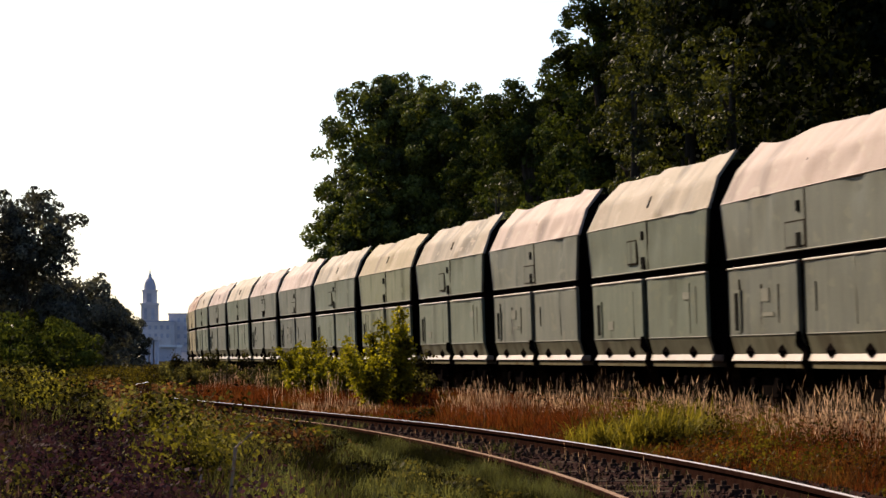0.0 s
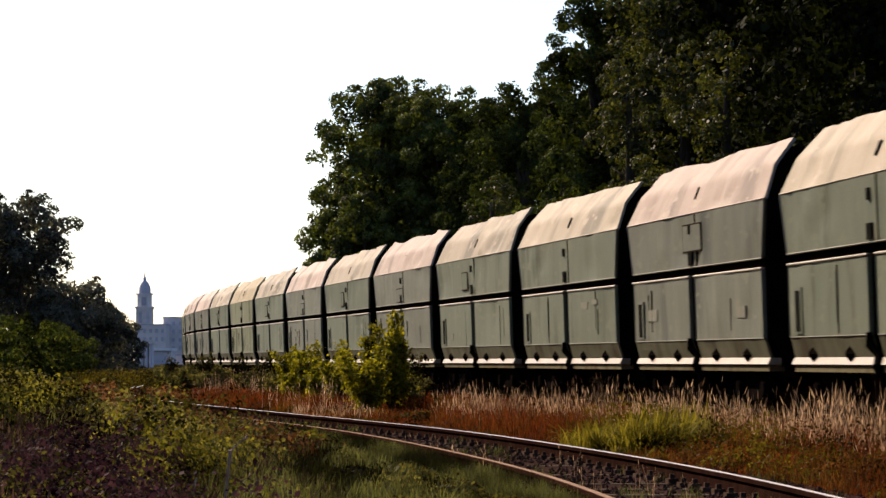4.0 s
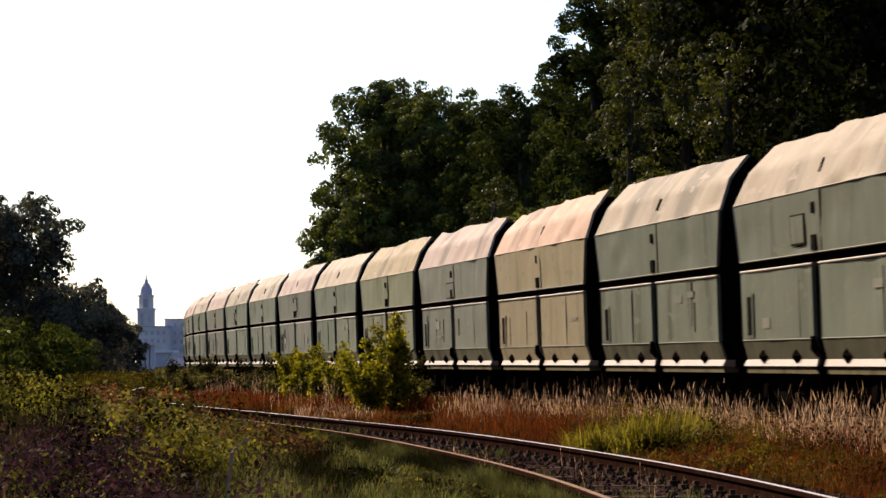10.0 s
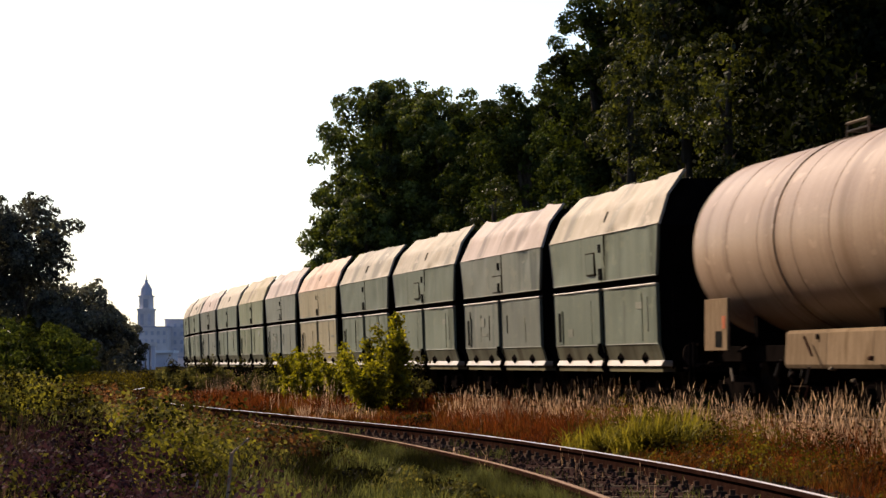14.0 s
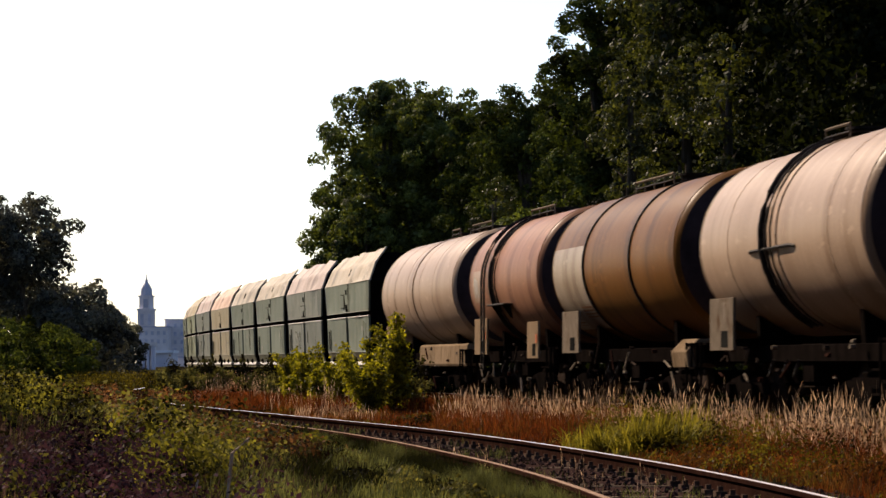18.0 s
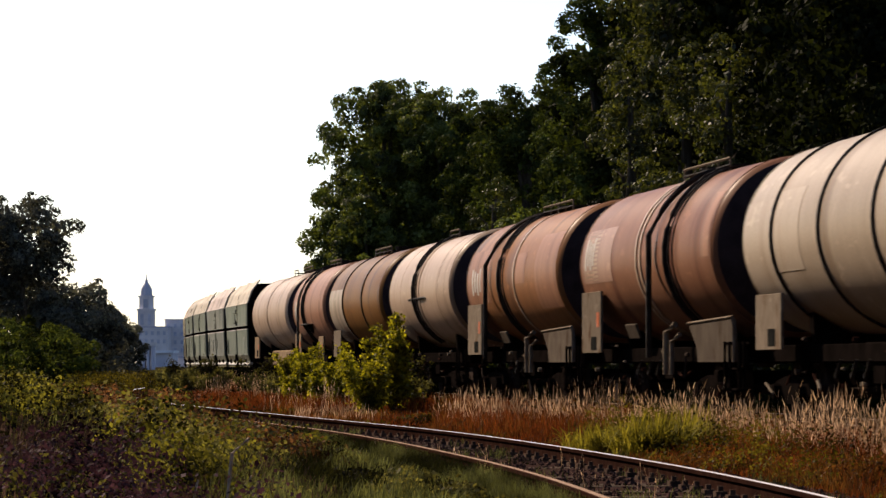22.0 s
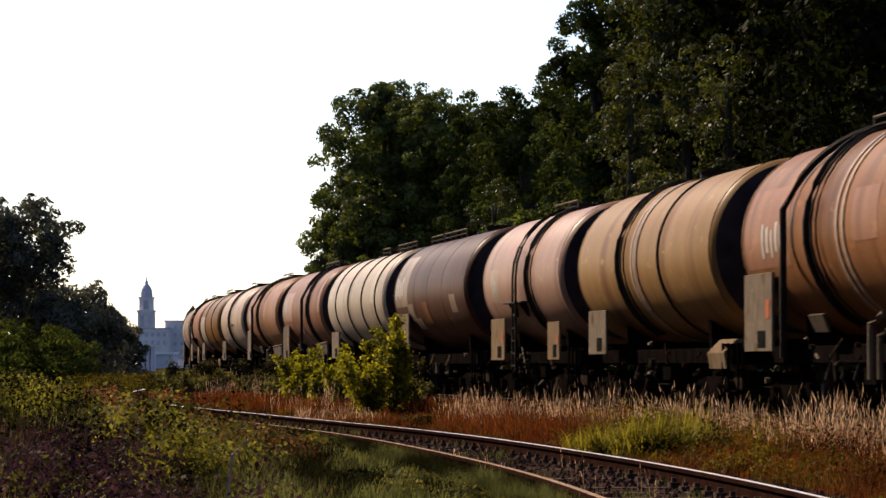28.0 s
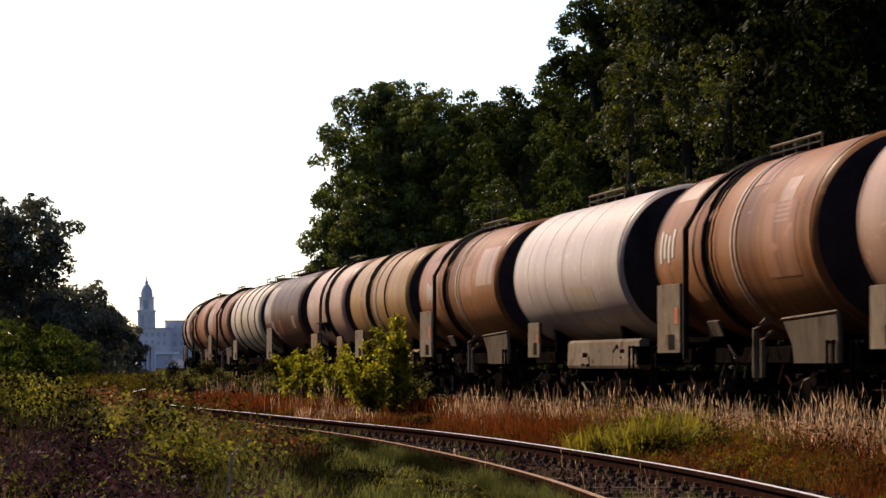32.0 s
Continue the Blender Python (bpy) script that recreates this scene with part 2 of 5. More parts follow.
LEAF_DARK = leafy("dark_tree_leaf", (0.014, 0.0204, 0.00591), (0.0473, 0.0585, 0.0146), 0.28, 0.004, (1.3, 1.3, 0.45), 0.6)
# Darker copy of the tree leaf, the wood's shade put into its colour
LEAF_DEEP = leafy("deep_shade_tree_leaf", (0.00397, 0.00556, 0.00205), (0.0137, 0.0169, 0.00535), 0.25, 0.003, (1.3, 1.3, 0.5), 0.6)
LEAF_MID = leafy("mid_tree_leaf", (0.0314, 0.041, 0.00941), (0.0891, 0.102, 0.0236), 0.34, 0.012, (1.3, 1.3, 0.45), 0.8)
LEAF_LIGHT = leafy("light_tree_leaf", (0.0159, 0.0213, 0.00559), (0.0619, 0.0663, 0.0169), 0.38, 0.022, (1.3, 1.25, 0.5), 1.0, (0.4, 1.45))
# Far hedge leaf, lightened and purpled: the haze is put into its colour
LEAF_HAZED = leafy("dull_purplish_hedge_leaf", (0.0287, 0.0292, 0.0284), (0.0838, 0.0843, 0.0659), 0.28, 0.006, (1.2, 1.15, 0.7), 0.5)
LEAF_SHRUB = leafy("yellow_green_shrub_leaf", (0.0601, 0.0627, 0.00534), (0.2, 0.19, 0.016), 0.5, 0.012, (1.35, 1.25, 0.4), 3.0)
LEAF_WEED = leafy("green_weed_leaf", (0.031, 0.0302, 0.0123), (0.0867, 0.0839, 0.0309), 0.40, 0.003, (1.3, 1.2, 0.6), 1.5, (0.08, 2.2), 0.1, 0.09)
LEAF_WEED2 = leafy("yellow_green_weed_leaf", (0.042, 0.0427, 0.0091), (0.101, 0.0978, 0.0209), 0.40, 0.004, (1.3, 1.2, 0.5), 1.5, (0.08, 2.1), 0.1, 0.09)
LEAF_RED = leafy("reddish_weed_leaf", (0.0435, 0.0261, 0.013), (0.11, 0.0623, 0.0275), 0.3, 0.004, (1.35, 1.0, 0.6), 1.5, (0.12, 2.0), 0.1, 0.09)
LEAF_BROWN = leafy("purple_brown_weed_leaf", (0.0121, 0.00687, 0.00974), (0.0364, 0.021, 0.0263), 0.25, 0.003, (1.2, 0.9, 0.9), 1.8, (0.1, 2.0), 0.12, 0.09)
LEAF_BANK = leafy("olive_bank_leaf", (0.0211, 0.0276, 0.00613), (0.0586, 0.0718, 0.0146), 0.34, 0.003, (1.3, 1.25, 0.6), 0.5, (0.3, 1.7))
LEAF_ORANGE = leafy("orange_brown_undergrowth_leaf", (0.026, 0.0126, 0.00383), (0.0676, 0.0329, 0.0092), 0.36, 0.003, (1.3, 1.0, 0.6), 1.1, (0.15, 1.8), 0.12, 0.09)
BLADE_GREEN = leafy("green_grass_blade", (0.0238, 0.027, 0.013), (0.0713, 0.0815, 0.0364), 0.36, 0.003, (1.25, 1.15, 0.6), 1.4, (0.15, 2.0), 0.12, 0.09)
BLADE_DARK = leafy("dull_brown_grass_blade", (0.0104, 0.00783, 0.00718), (0.0444, 0.0326, 0.0287), 0.35, 0.004, (1.2, 1.0, 0.8), 1.2)
BLADE_GOLD = leafy("golden_dry_grass_blade", (0.0397, 0.0184, 0.00496), (0.119, 0.0638, 0.0184), 0.34, 0.006, (1.3, 1.0, 0.6), 1.1, (0.2, 1.7), 0.15)
BLADE_RUST = leafy("rust_red_dry_stalk", (0.0311, 0.0106, 0.0038), (0.114, 0.0368, 0.0108), 0.36, 0.004, (1.35, 0.95, 0.6), 0.8)
BLADE_HEAD = leafy("pale_seed_head", (0.156, 0.108, 0.0701), (0.617, 0.462, 0.332), 0.35, 0.01, (1.15, 1.0, 0.8), 1.3, (0.3, 1.5), 0.2)
M_BLANK = surface("painted_over_patch", (0.142, 0.142, 0.114), (0.167, 0.167, 0.131), 5, (1, 1, 1), 0.6, bump=0, shine=0.04)
BLADE_TUSSOCK = leafy("yellow_green_tussock_blade", (0.085, 0.080, 0.014), (0.21, 0.185, 0.032), 0.4, 0.004, (1.25, 1.15, 0.5), 2.0, (0.35, 1.6))
LEAF_UNDER = leafy("dull_undergrowth_leaf", (0.0236, 0.0197, 0.00394), (0.0671, 0.0553, 0.00884), 0.38, 0.003, (1.3, 1.2, 0.5), 1.1, (0.2, 1.8), 0.12, 0.09)
M_DEAD = surface("bleached_stalk", (0.435, 0.319, 0.246), (0.58, 0.45, 0.362), 20, (1, 1, 1), 0.9, shine=0.0)
# Tank end paint with the shade of the ends put into the colour
M_END_SHADE = surface("brake_dust_grime", (0.0274, 0.0199, 0.0207), (0.0426, 0.0303, 0.0305), 2.5, (1, 1, 1), 0.85, 0, 0.1, (0.0183, 0.0132, 0.0146), 0.55, shine=0.0)


# ---------------------------------------------------------------- mesh helpers
def box(bm, x0, x1, y0, y1, z0, z1):
    vs = [bm.verts.new(p) for p in ((x0, y0, z0), (x1, y0, z0), (x1, y1, z0), (x0, y1, z0), (x0, y0, z1), (x1, y0, z1), (x1, y1, z1), (x0, y1, z1))]
    for f in ((3, 2, 1, 0), (4, 5, 6, 7), (0, 1, 5, 4), (1, 2, 6, 5), (2, 3, 7, 6), (3, 0, 4, 7)):
        bm.faces.new([vs[i] for i in f])
    return bm


def prism(bm, profile, y0, y1):
    """Closed profile of (x, z), drawn out along y."""
    a = [bm.verts.new((x, y0, z)) for x, z in profile]
    b = [bm.verts.new((x, y1, z)) for x, z in profile]
    n = len(profile)
    bm.faces.new(a)
    bm.faces.new(b[::-1])
    for i in range(n):
        j = (i + 1) % n
        bm.faces.new((a[j], a[i], b[i], b[j]))
    return bm


def tube(bm, points, radius, sides=6, ends=True):
    """A round bar along points; radius one number or one for each point."""
    pts = [Vector(p) for p in points]
    rad = radius if isinstance(radius, (list, tuple)) else [radius] * len(pts)
    rings = []
    for i, p in enumerate(pts):
        d = (pts[min(i + 1, len(pts) - 1)] - pts[max(i - 1, 0)]).normalized()
        u = d.cross(Vector((0, 0, 1)) if abs(d.z) < 0.9 else Vector((1, 0, 0))).normalized()
        v = d.cross(u)
        rings.append([bm.verts.new(p + (u * math.cos(6.28319 * k / sides) + v * math.sin(6.28319 * k / sides)) * rad[i]) for k in range(sides)])
    for r, q in zip(rings, rings[1:]):
        for k in range(sides):
            bm.faces.new((r[k], r[(k + 1) % sides], q[(k + 1) % sides], q[k]))
    if ends:
        bm.faces.new(rings[0][::-1])
        bm.faces.new(rings[-1])
    return bm


def part(name, bm, material, parent=None, label="", bevel=0.0, smooth=False):
    """One bmesh as one mesh object under its thing."""
    if bevel:
        bmesh.ops.bevel(bm, geom=bm.edges[:], offset=bevel, segments=1, affect="EDGES", clamp_overlap=True)
    bmesh.ops.recalc_face_normals(bm, faces=bm.faces)
    crease = [e.calc_face_angle(0) > 0.6 for e in bm.edges] if smooth else None
    me = bpy.data.meshes.new(name)
    bm.to_mesh(me)
    bm.free()
    if smooth:
        me.polygons.foreach_set("use_smooth", [True] * len(me.polygons))
        if crease is not None:
            me.edges.foreach_set("use_edge_sharp", crease) if "sharp_edge" in me.attributes else me.attributes.new("sharp_edge", "BOOLEAN", "EDGE").data.foreach_set("value", crease)
    for m in material if isinstance(material, (list, tuple)) else [material]:
        me.materials.append(m)
    ob = new(name, me)
    ob.parent = parent
    return tagged(ob, label)


def again(ob, parent, m=None):
    """Another object on the same mesh, under parent."""
    o = new(ob.name.split(".")[0], ob.data)
    o.parent = parent
    o.matrix_basis = m if m else ob.matrix_basis
    return o


def thing(name, label, category, group="", m=None):
    ob = tagged(new(name), label, category, group)
    if m:
        ob.matrix_basis = m
    return ob


def quad_mesh(name, verts, material):
    """verts: array (n, 4, 3); one loose quad each."""
    n = len(verts)
    me = bpy.data.meshes.new(name)
    me.vertices.add(n * 4)
    me.vertices.foreach_set("co", np.ascontiguousarray(verts, dtype=np.float32).ravel())
    me.loops.add(n * 4)
    me.loops.foreach_set("vertex_index", np.arange(n * 4, dtype=np.int32))
    me.polygons.add(n)
    me.polygons.foreach_set("loop_start", np.arange(0, n * 4, 4, dtype=np.int32))
    me.polygons.foreach_set("loop_total", np.full(n, 4, dtype=np.int32))
    me.update(calc_edges=True)
    me.materials.append(material)
    return me


def leaves_at(rng, centres, length, width, flat=0.0):
    """Rhombic leaves at the given places, turned at random; flat: share of upward facing."""
    n = len(centres)
    d = rng.normal(size=(n, 3)); d[:, 2] *= 1 - flat
    d /= np.linalg.norm(d, axis=1)[:, None] + 1e-9
    e = rng.normal(size=(n, 3)); e[:, 2] *= 1 - flat
    e -= d * (e * d).sum(1)[:, None]
    e /= np.linalg.norm(e, axis=1)[:, None] + 1e-9
    k = rng.uniform(0.6, 1.25, n)[:, None]
    length, width = np.reshape(length, (-1, 1)), np.reshape(width, (-1, 1))
    l, w = d * length * k / 2, e * width * k / 2
    c = centres
    return np.stack([c - l, c - l * 0.1 + w, c + l, c - l * 0.1 - w], 1)


def blades_at(rng, base, height, width, lean=0.25, head=0.0, head_width=0.03):
    """Standing blades, each of two bent quads, and with head a seed head on top."""
    n = len(base)
    h = height if isinstance(height, np.ndarray) else np.full(n, height)
    h = h * rng.uniform(0.6, 1.15, n)
    a = rng.uniform(0, 6.283, n)
    side = np.stack([np.cos(a), np.sin(a), np.zeros(n)], 1)
    b = rng.uniform(0, 6.283, n)
    tip = np.stack([np.cos(b), np.sin(b), np.zeros(n)], 1) * (h * rng.uniform(0, lean, n))[:, None]
    up = np.zeros((n, 3)); up[:, 2] = h
    mid, top = base + up * 0.55 + tip * 0.35, base + up * 0.97 + tip
    s = side * np.reshape(width, (-1, 1)) / 2
    out = [np.stack([base - s, base + s, mid + s * 0.8, mid - s * 0.8], 1), np.stack([mid - s * 0.8, mid + s * 0.8, top + s * 0.25, top - s * 0.25], 1)]
    if head:
        d = (top - mid); d /= np.linalg.norm(d, axis=1)[:, None]
        w = side * head_width / 2
        l = d * head
        out.append(np.stack([top - l * 0.4, top + w, top + l, top - w], 1))
    return np.concatenate(out)


# ---------------------------------------------------------------- the two tracks
K_AT = [0, 40, 80, 120, 160, 200, 240, 300, 320]
K_OF = [-0.00066, -0.00272, -0.00053, 0.00016, 0.00025, 0.00166, 0.0024, 0.0024, 0.0]
PS = np.arange(-330, 660, 1.0)
kap = np.interp(PS, K_AT, K_OF); kap[PS < 0] = 0
PHI = np.cumsum(kap); PHI = PHI - PHI[330] - 0.00738
PX, PY = np.cumsum(np.sin(PHI)), np.cumsum(np.cos(PHI))
PX, PY = PX - PX[330] + 8.303, PY - PY[330] - 6.036
PX, PY = PX + 1.42 * np.cos(PHI), PY - 1.42 * np.sin(PHI)   # from the wagons' side to the middle of the track


def main_at(s):
    return np.interp(s, PS, PX), np.interp(s, PS, PY)


def main_x(y):
    """Middle of the train's track, across, at that distance ahead."""
    return np.interp(y, PY, PX)


SIDING = [(-120, 3.0), (-40, 2.7), (0, 2.45), (14, 2.2), (22.6, 1.92), (29.5, 1.46), (39.5, 0.30), (46.8, -0.77), (60.8, -3.58), (77.8, -6.95),
          (95, -9.35), (115, -11.1), (129, -11.75), (150, -13.4), (172, -15.2), (192, -17.1), (212, -18.7), (240, -20.2), (275, -20.6), (330, -18.0), (420, -9.0)]
SY = np.arange(-110, 400, 1.0)
raw = np.interp(SY, [a for a, b in SIDING], [b for a, b in SIDING])
kern = np.hanning(17); kern /= kern.sum()
SX = np.convolve(np.pad(raw, 8, "edge"), kern, "valid")


def siding_x(y):
    return np.interp(y, SY, SX)


def ground_z(x, y):
    """Height of the ground: flat by the tracks, a low bank to the left of the siding."""
    left = siding_x(y) - 1.6 - x
    t = np.clip((left - 0.5) / 4.5, 0, 1)
    t = t * t * (3 - 2 * t)
    near = np.clip((y - 8) / 30, 0, 1) * np.clip((170 - y) / 60, 0, 1)
    return -0.24 + 0.14 * np.clip((left + 0.6) / 0.8, 0, 1) + 0.36 * t * near


# ---------------------------------------------------------------- ground and rails
def build_ground():
    ys = np.concatenate([[-2500, -600, -330], np.arange(-120, 20, 10), np.arange(20, 200, 2.0), np.arange(200, 420, 10), [520, 800, 1500, 3000, 4500]])
    xs = np.concatenate([[-3500, -1200, -400, -150, -80, -50], np.arange(-36, 20, 1.0), [24, 30, 50, 90, 200, 600, 2000]])
    rng = np.random.default_rng(5)
    gx, gy = np.meshgrid(xs, ys)
    gz = ground_z(gx, gy) + rng.normal(0, 0.018, gx.shape)
    flat = ((gx - siding_x(gy) < 2.6) & (gx - siding_x(gy) > -1.7)) | (np.abs(gx - main_x(gy)) < 3.0)
    gz = np.where(flat, -0.42, gz)
    co = np.stack([gx, gy, gz], -1).reshape(-1, 3)
    ny, nx = gx.shape
    faces = [(j * nx + i, j * nx + i + 1, (j + 1) * nx + i + 1, (j + 1) * nx + i) for j in range(ny - 1) for i in range(nx - 1)]
    me = bpy.data.meshes.new("ground")
    me.from_pydata(co.tolist(), [], faces)
    me.materials.append(M_SOIL)
    tagged(new("ground", me), "weedy brown soil beside the railway", "ground", kind="structure")


def sweep(name, line, profile, material, parent, label="", slots=None):
    """A profile of (across, up) drawn along a line of (x, y)."""
    line = np.array(line)
    d = np.gradient(line, axis=0)
    d /= np.linalg.norm(d, axis=1)[:, None]
    right = np.stack([d[:, 1], -d[:, 0]], 1)
    n = len(profile)
    co = []
    for p, r in zip(line, right):
        co += [(p[0] + r[0] * a, p[1] + r[1] * a, z) for a, z in profile]
    faces, which = [], []
    for j in range(len(line) - 1):
        for i in range(n):
            k = (i + 1) % n
            faces.append((j * n + i, (j + 1) * n + i, (j + 1) * n + k, j * n + k))
            which.append(1 if slots and i in slots else 0)
    me = bpy.data.meshes.new(name)
    me.from_pydata(co, [], faces)
    for m in material:
        me.materials.append(m)
    me.polygons.foreach_set("material_index", which)
    ob = new(name, me)
    ob.parent = parent
    return tagged(ob, label)


RAIL = [(-0.07, -0.165), (-0.07, -0.15), (-0.012, -0.13), (-0.012, -0.045), (-0.034, -0.035), (-0.036, -0.006), (-0.028, 0.0),
        (0.028, 0.0), (0.036, -0.006), (0.034, -0.035), (0.012, -0.045), (0.012, -0.13), (0.07, -0.15), (0.07, -0.165)]
BED = [(-2.6, -0.43), (-1.7, -0.165), (1.7, -0.165), (2.6, -0.43), (0, -0.6)]


def stone_mesh(rng, xs, ys, zs, size):
    """Many small rough stones joined."""
    unit = np.array([(1, 0, 0), (0, 1, 0), (-1, 0, 0), (0, -1, 0), (0, 0, 0.8), (0, 0, -0.6)])
    tri = np.array([(0, 1, 4), (1, 2, 4), (2, 3, 4), (3, 0, 4), (1, 0, 5), (2, 1, 5), (3, 2, 5), (0, 3, 5)])
    n = len(xs)
    co = unit[None] * rng.uniform(0.5, 1.2, (n, 6, 1)) * (size * rng.uniform(0.5, 1.3, n))[:, None, None]
    a = rng.uniform(0, 6.28, n)
    c, s = np.cos(a)[:, None], np.sin(a)[:, None]
    x, y = co[..., 0] * c - co[..., 1] * s, co[..., 0] * s + co[..., 1] * c
    co = np.stack([x + xs[:, None], y + ys[:, None], co[..., 2] + zs[:, None]], -1).reshape(-1, 3)
    me = bpy.data.meshes.new("ballast_stones")
    me.from_pydata(co.tolist(), [], (tri[None] + np.arange(n)[:, None, None] * 6).reshape(-1, 3).tolist())
    me.materials.append(M_STONE)
    return me


def build_tracks():
    siding = tagged(new("siding_track"), "rusty single railway track with worn bright rail heads", "railway track", kind="structure")
    line = np.stack([SX, SY], 1)[60:]
    sweep("ballast_bed", line, BED, [M_GRAVEL], siding, "dark gravel ballast")
    d = np.gradient(line, axis=0); d /= np.linalg.norm(d, axis=1)[:, None]
    right = np.stack([d[:, 1], -d[:, 0]], 1)
    seen = line[:, 1] < 129   # further on the rails are overgrown
    sweep("rail", (line + right * 0.753)[seen], RAIL, [M_RUST, M_RAILTOP], siding, "brown rail with a polished head", {6})
    sweep("rail", (line - right * 0.753)[seen], RAIL, [M_RUST, M_RAILDULL], siding, "brown rail with a dull head", {6})
    mainline = tagged(new("main_track"), "railway track under the train, hidden by tall grass", "railway track", kind="structure")
    ml = np.stack([PX, PY], 1)[250:900]
    sweep("ballast_bed", ml, BED, [M_GRAVEL], mainline)
    dm = np.gradient(ml, axis=0); dm /= np.linalg.norm(dm, axis=1)[:, None]
    rm = np.stack([dm[:, 1], -dm[:, 0]], 1)
    for sgn in (-0.753, 0.753):
        sweep("rail", ml + rm * sgn, RAIL, [M_RUST, M_RAILTOP], mainline, "", {6})
    # sleepers, one mesh for all
    bm = bmesh.new()
    box(bm, -1.25, 1.25, -0.13, 0.13, -0.31, -0.168)
    bmesh.ops.bevel(bm, geom=bm.edges[:], offset=0.012, segments=1, affect="EDGES")
    sl = part("sleeper", bm, M_SLEEPER, siding)
    bm = bmesh.new()
    box(bm, -0.045, 0.045, -0.09, 0.09, -0.17, -0.125)
    box(bm, -0.02, 0.02, -0.03, 0.03, -0.13, -0.085)
    clip = part("rail_clip", bm, M_CLIP, siding)
    first = True
    s = 6.0
    rng = np.random.default_rng(3)
    while s < 140:
        x, dx = siding_x(s), siding_x(s + 0.5) - siding_x(s - 0.5)
        m = Matrix.Translation((x, s, rng.normal(0, 0.006))) @ Matrix.Rotation(-math.atan(dx) + rng.normal(0, 0.012), 4, "Z")
        o = sl if first else again(sl, siding)
        o.matrix_basis = m
        if s < 66:
            for a in (0.64, 0.866, -0.64, -0.866):
                c = clip if first else again(clip, siding)
                c.matrix_basis = m @ Matrix.Translation((a, 0, 0))
                first = False
        first = False
        s += 0.6
    rng = np.random.default_rng(11)
    n = 11000
    ys = rng.uniform(15, 75, n); a = rng.uniform(-2.2, 2.2, n)
    tagged(new("ballast_stones", stone_mesh(rng, siding_x(ys) + a, ys, np.where(np.abs(a) < 1.7, -0.155, -0.155 - (np.abs(a) - 1.7) * 0.28), 0.03)),
           "dark grey ballast stones between the rails", "gravel", kind="stuff")


build_ground()
build_tracks()


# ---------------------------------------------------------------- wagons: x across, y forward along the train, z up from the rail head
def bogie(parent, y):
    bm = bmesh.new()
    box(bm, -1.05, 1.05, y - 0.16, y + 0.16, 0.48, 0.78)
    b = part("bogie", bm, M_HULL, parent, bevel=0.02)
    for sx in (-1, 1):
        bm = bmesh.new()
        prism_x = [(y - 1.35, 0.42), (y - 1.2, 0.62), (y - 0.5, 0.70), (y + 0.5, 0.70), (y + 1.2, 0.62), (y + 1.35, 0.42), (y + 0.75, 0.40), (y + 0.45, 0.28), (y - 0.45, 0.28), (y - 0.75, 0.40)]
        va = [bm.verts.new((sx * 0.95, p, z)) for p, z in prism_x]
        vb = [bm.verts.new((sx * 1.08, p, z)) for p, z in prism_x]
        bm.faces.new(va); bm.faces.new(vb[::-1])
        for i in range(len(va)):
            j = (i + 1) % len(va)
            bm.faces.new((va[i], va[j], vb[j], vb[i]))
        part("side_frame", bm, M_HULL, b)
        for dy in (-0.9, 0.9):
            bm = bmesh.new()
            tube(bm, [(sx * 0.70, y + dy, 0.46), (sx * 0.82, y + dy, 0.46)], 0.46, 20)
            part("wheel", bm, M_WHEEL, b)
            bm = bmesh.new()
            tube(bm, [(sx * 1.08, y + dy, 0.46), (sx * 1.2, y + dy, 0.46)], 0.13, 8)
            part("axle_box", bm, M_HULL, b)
    for dy in (-0.9, 0.9):
        bm = bmesh.new()
        tube(bm, [(-0.75, y + dy, 0.46), (0.75, y + dy, 0.46)], 0.08, 8)
        part("axle", bm, M_WHEEL, b)


def buffers(parent, half):
    for sy in (-1, 1):
        for sx in (-0.875, 0.875):
            bm = bmesh.new()
            tube(bm, [(sx, sy * (half - 0.62), 1.05), (sx, sy * (half - 0.22), 1.05)], 0.11, 10)
            tube(bm, [(sx, sy * (half - 0.24), 1.05), (sx, sy * (half - 0.10), 1.05)], 0.075, 10)
            tube(bm, [(sx, sy * (half - 0.10), 1.05), (sx, sy * (half - 0.06), 1.05)], 0.22, 14)
            part("buffer", bm, M_WHEEL, parent)
        bm = bmesh.new()
        tube(bm, [(0, sy * (half - 0.6), 1.0), (0, sy * (half - 0.3), 0.95), (0, sy * (half - 0.02), 0.85)], 0.05, 6)
        part("coupling", bm, M_WHEEL, parent)


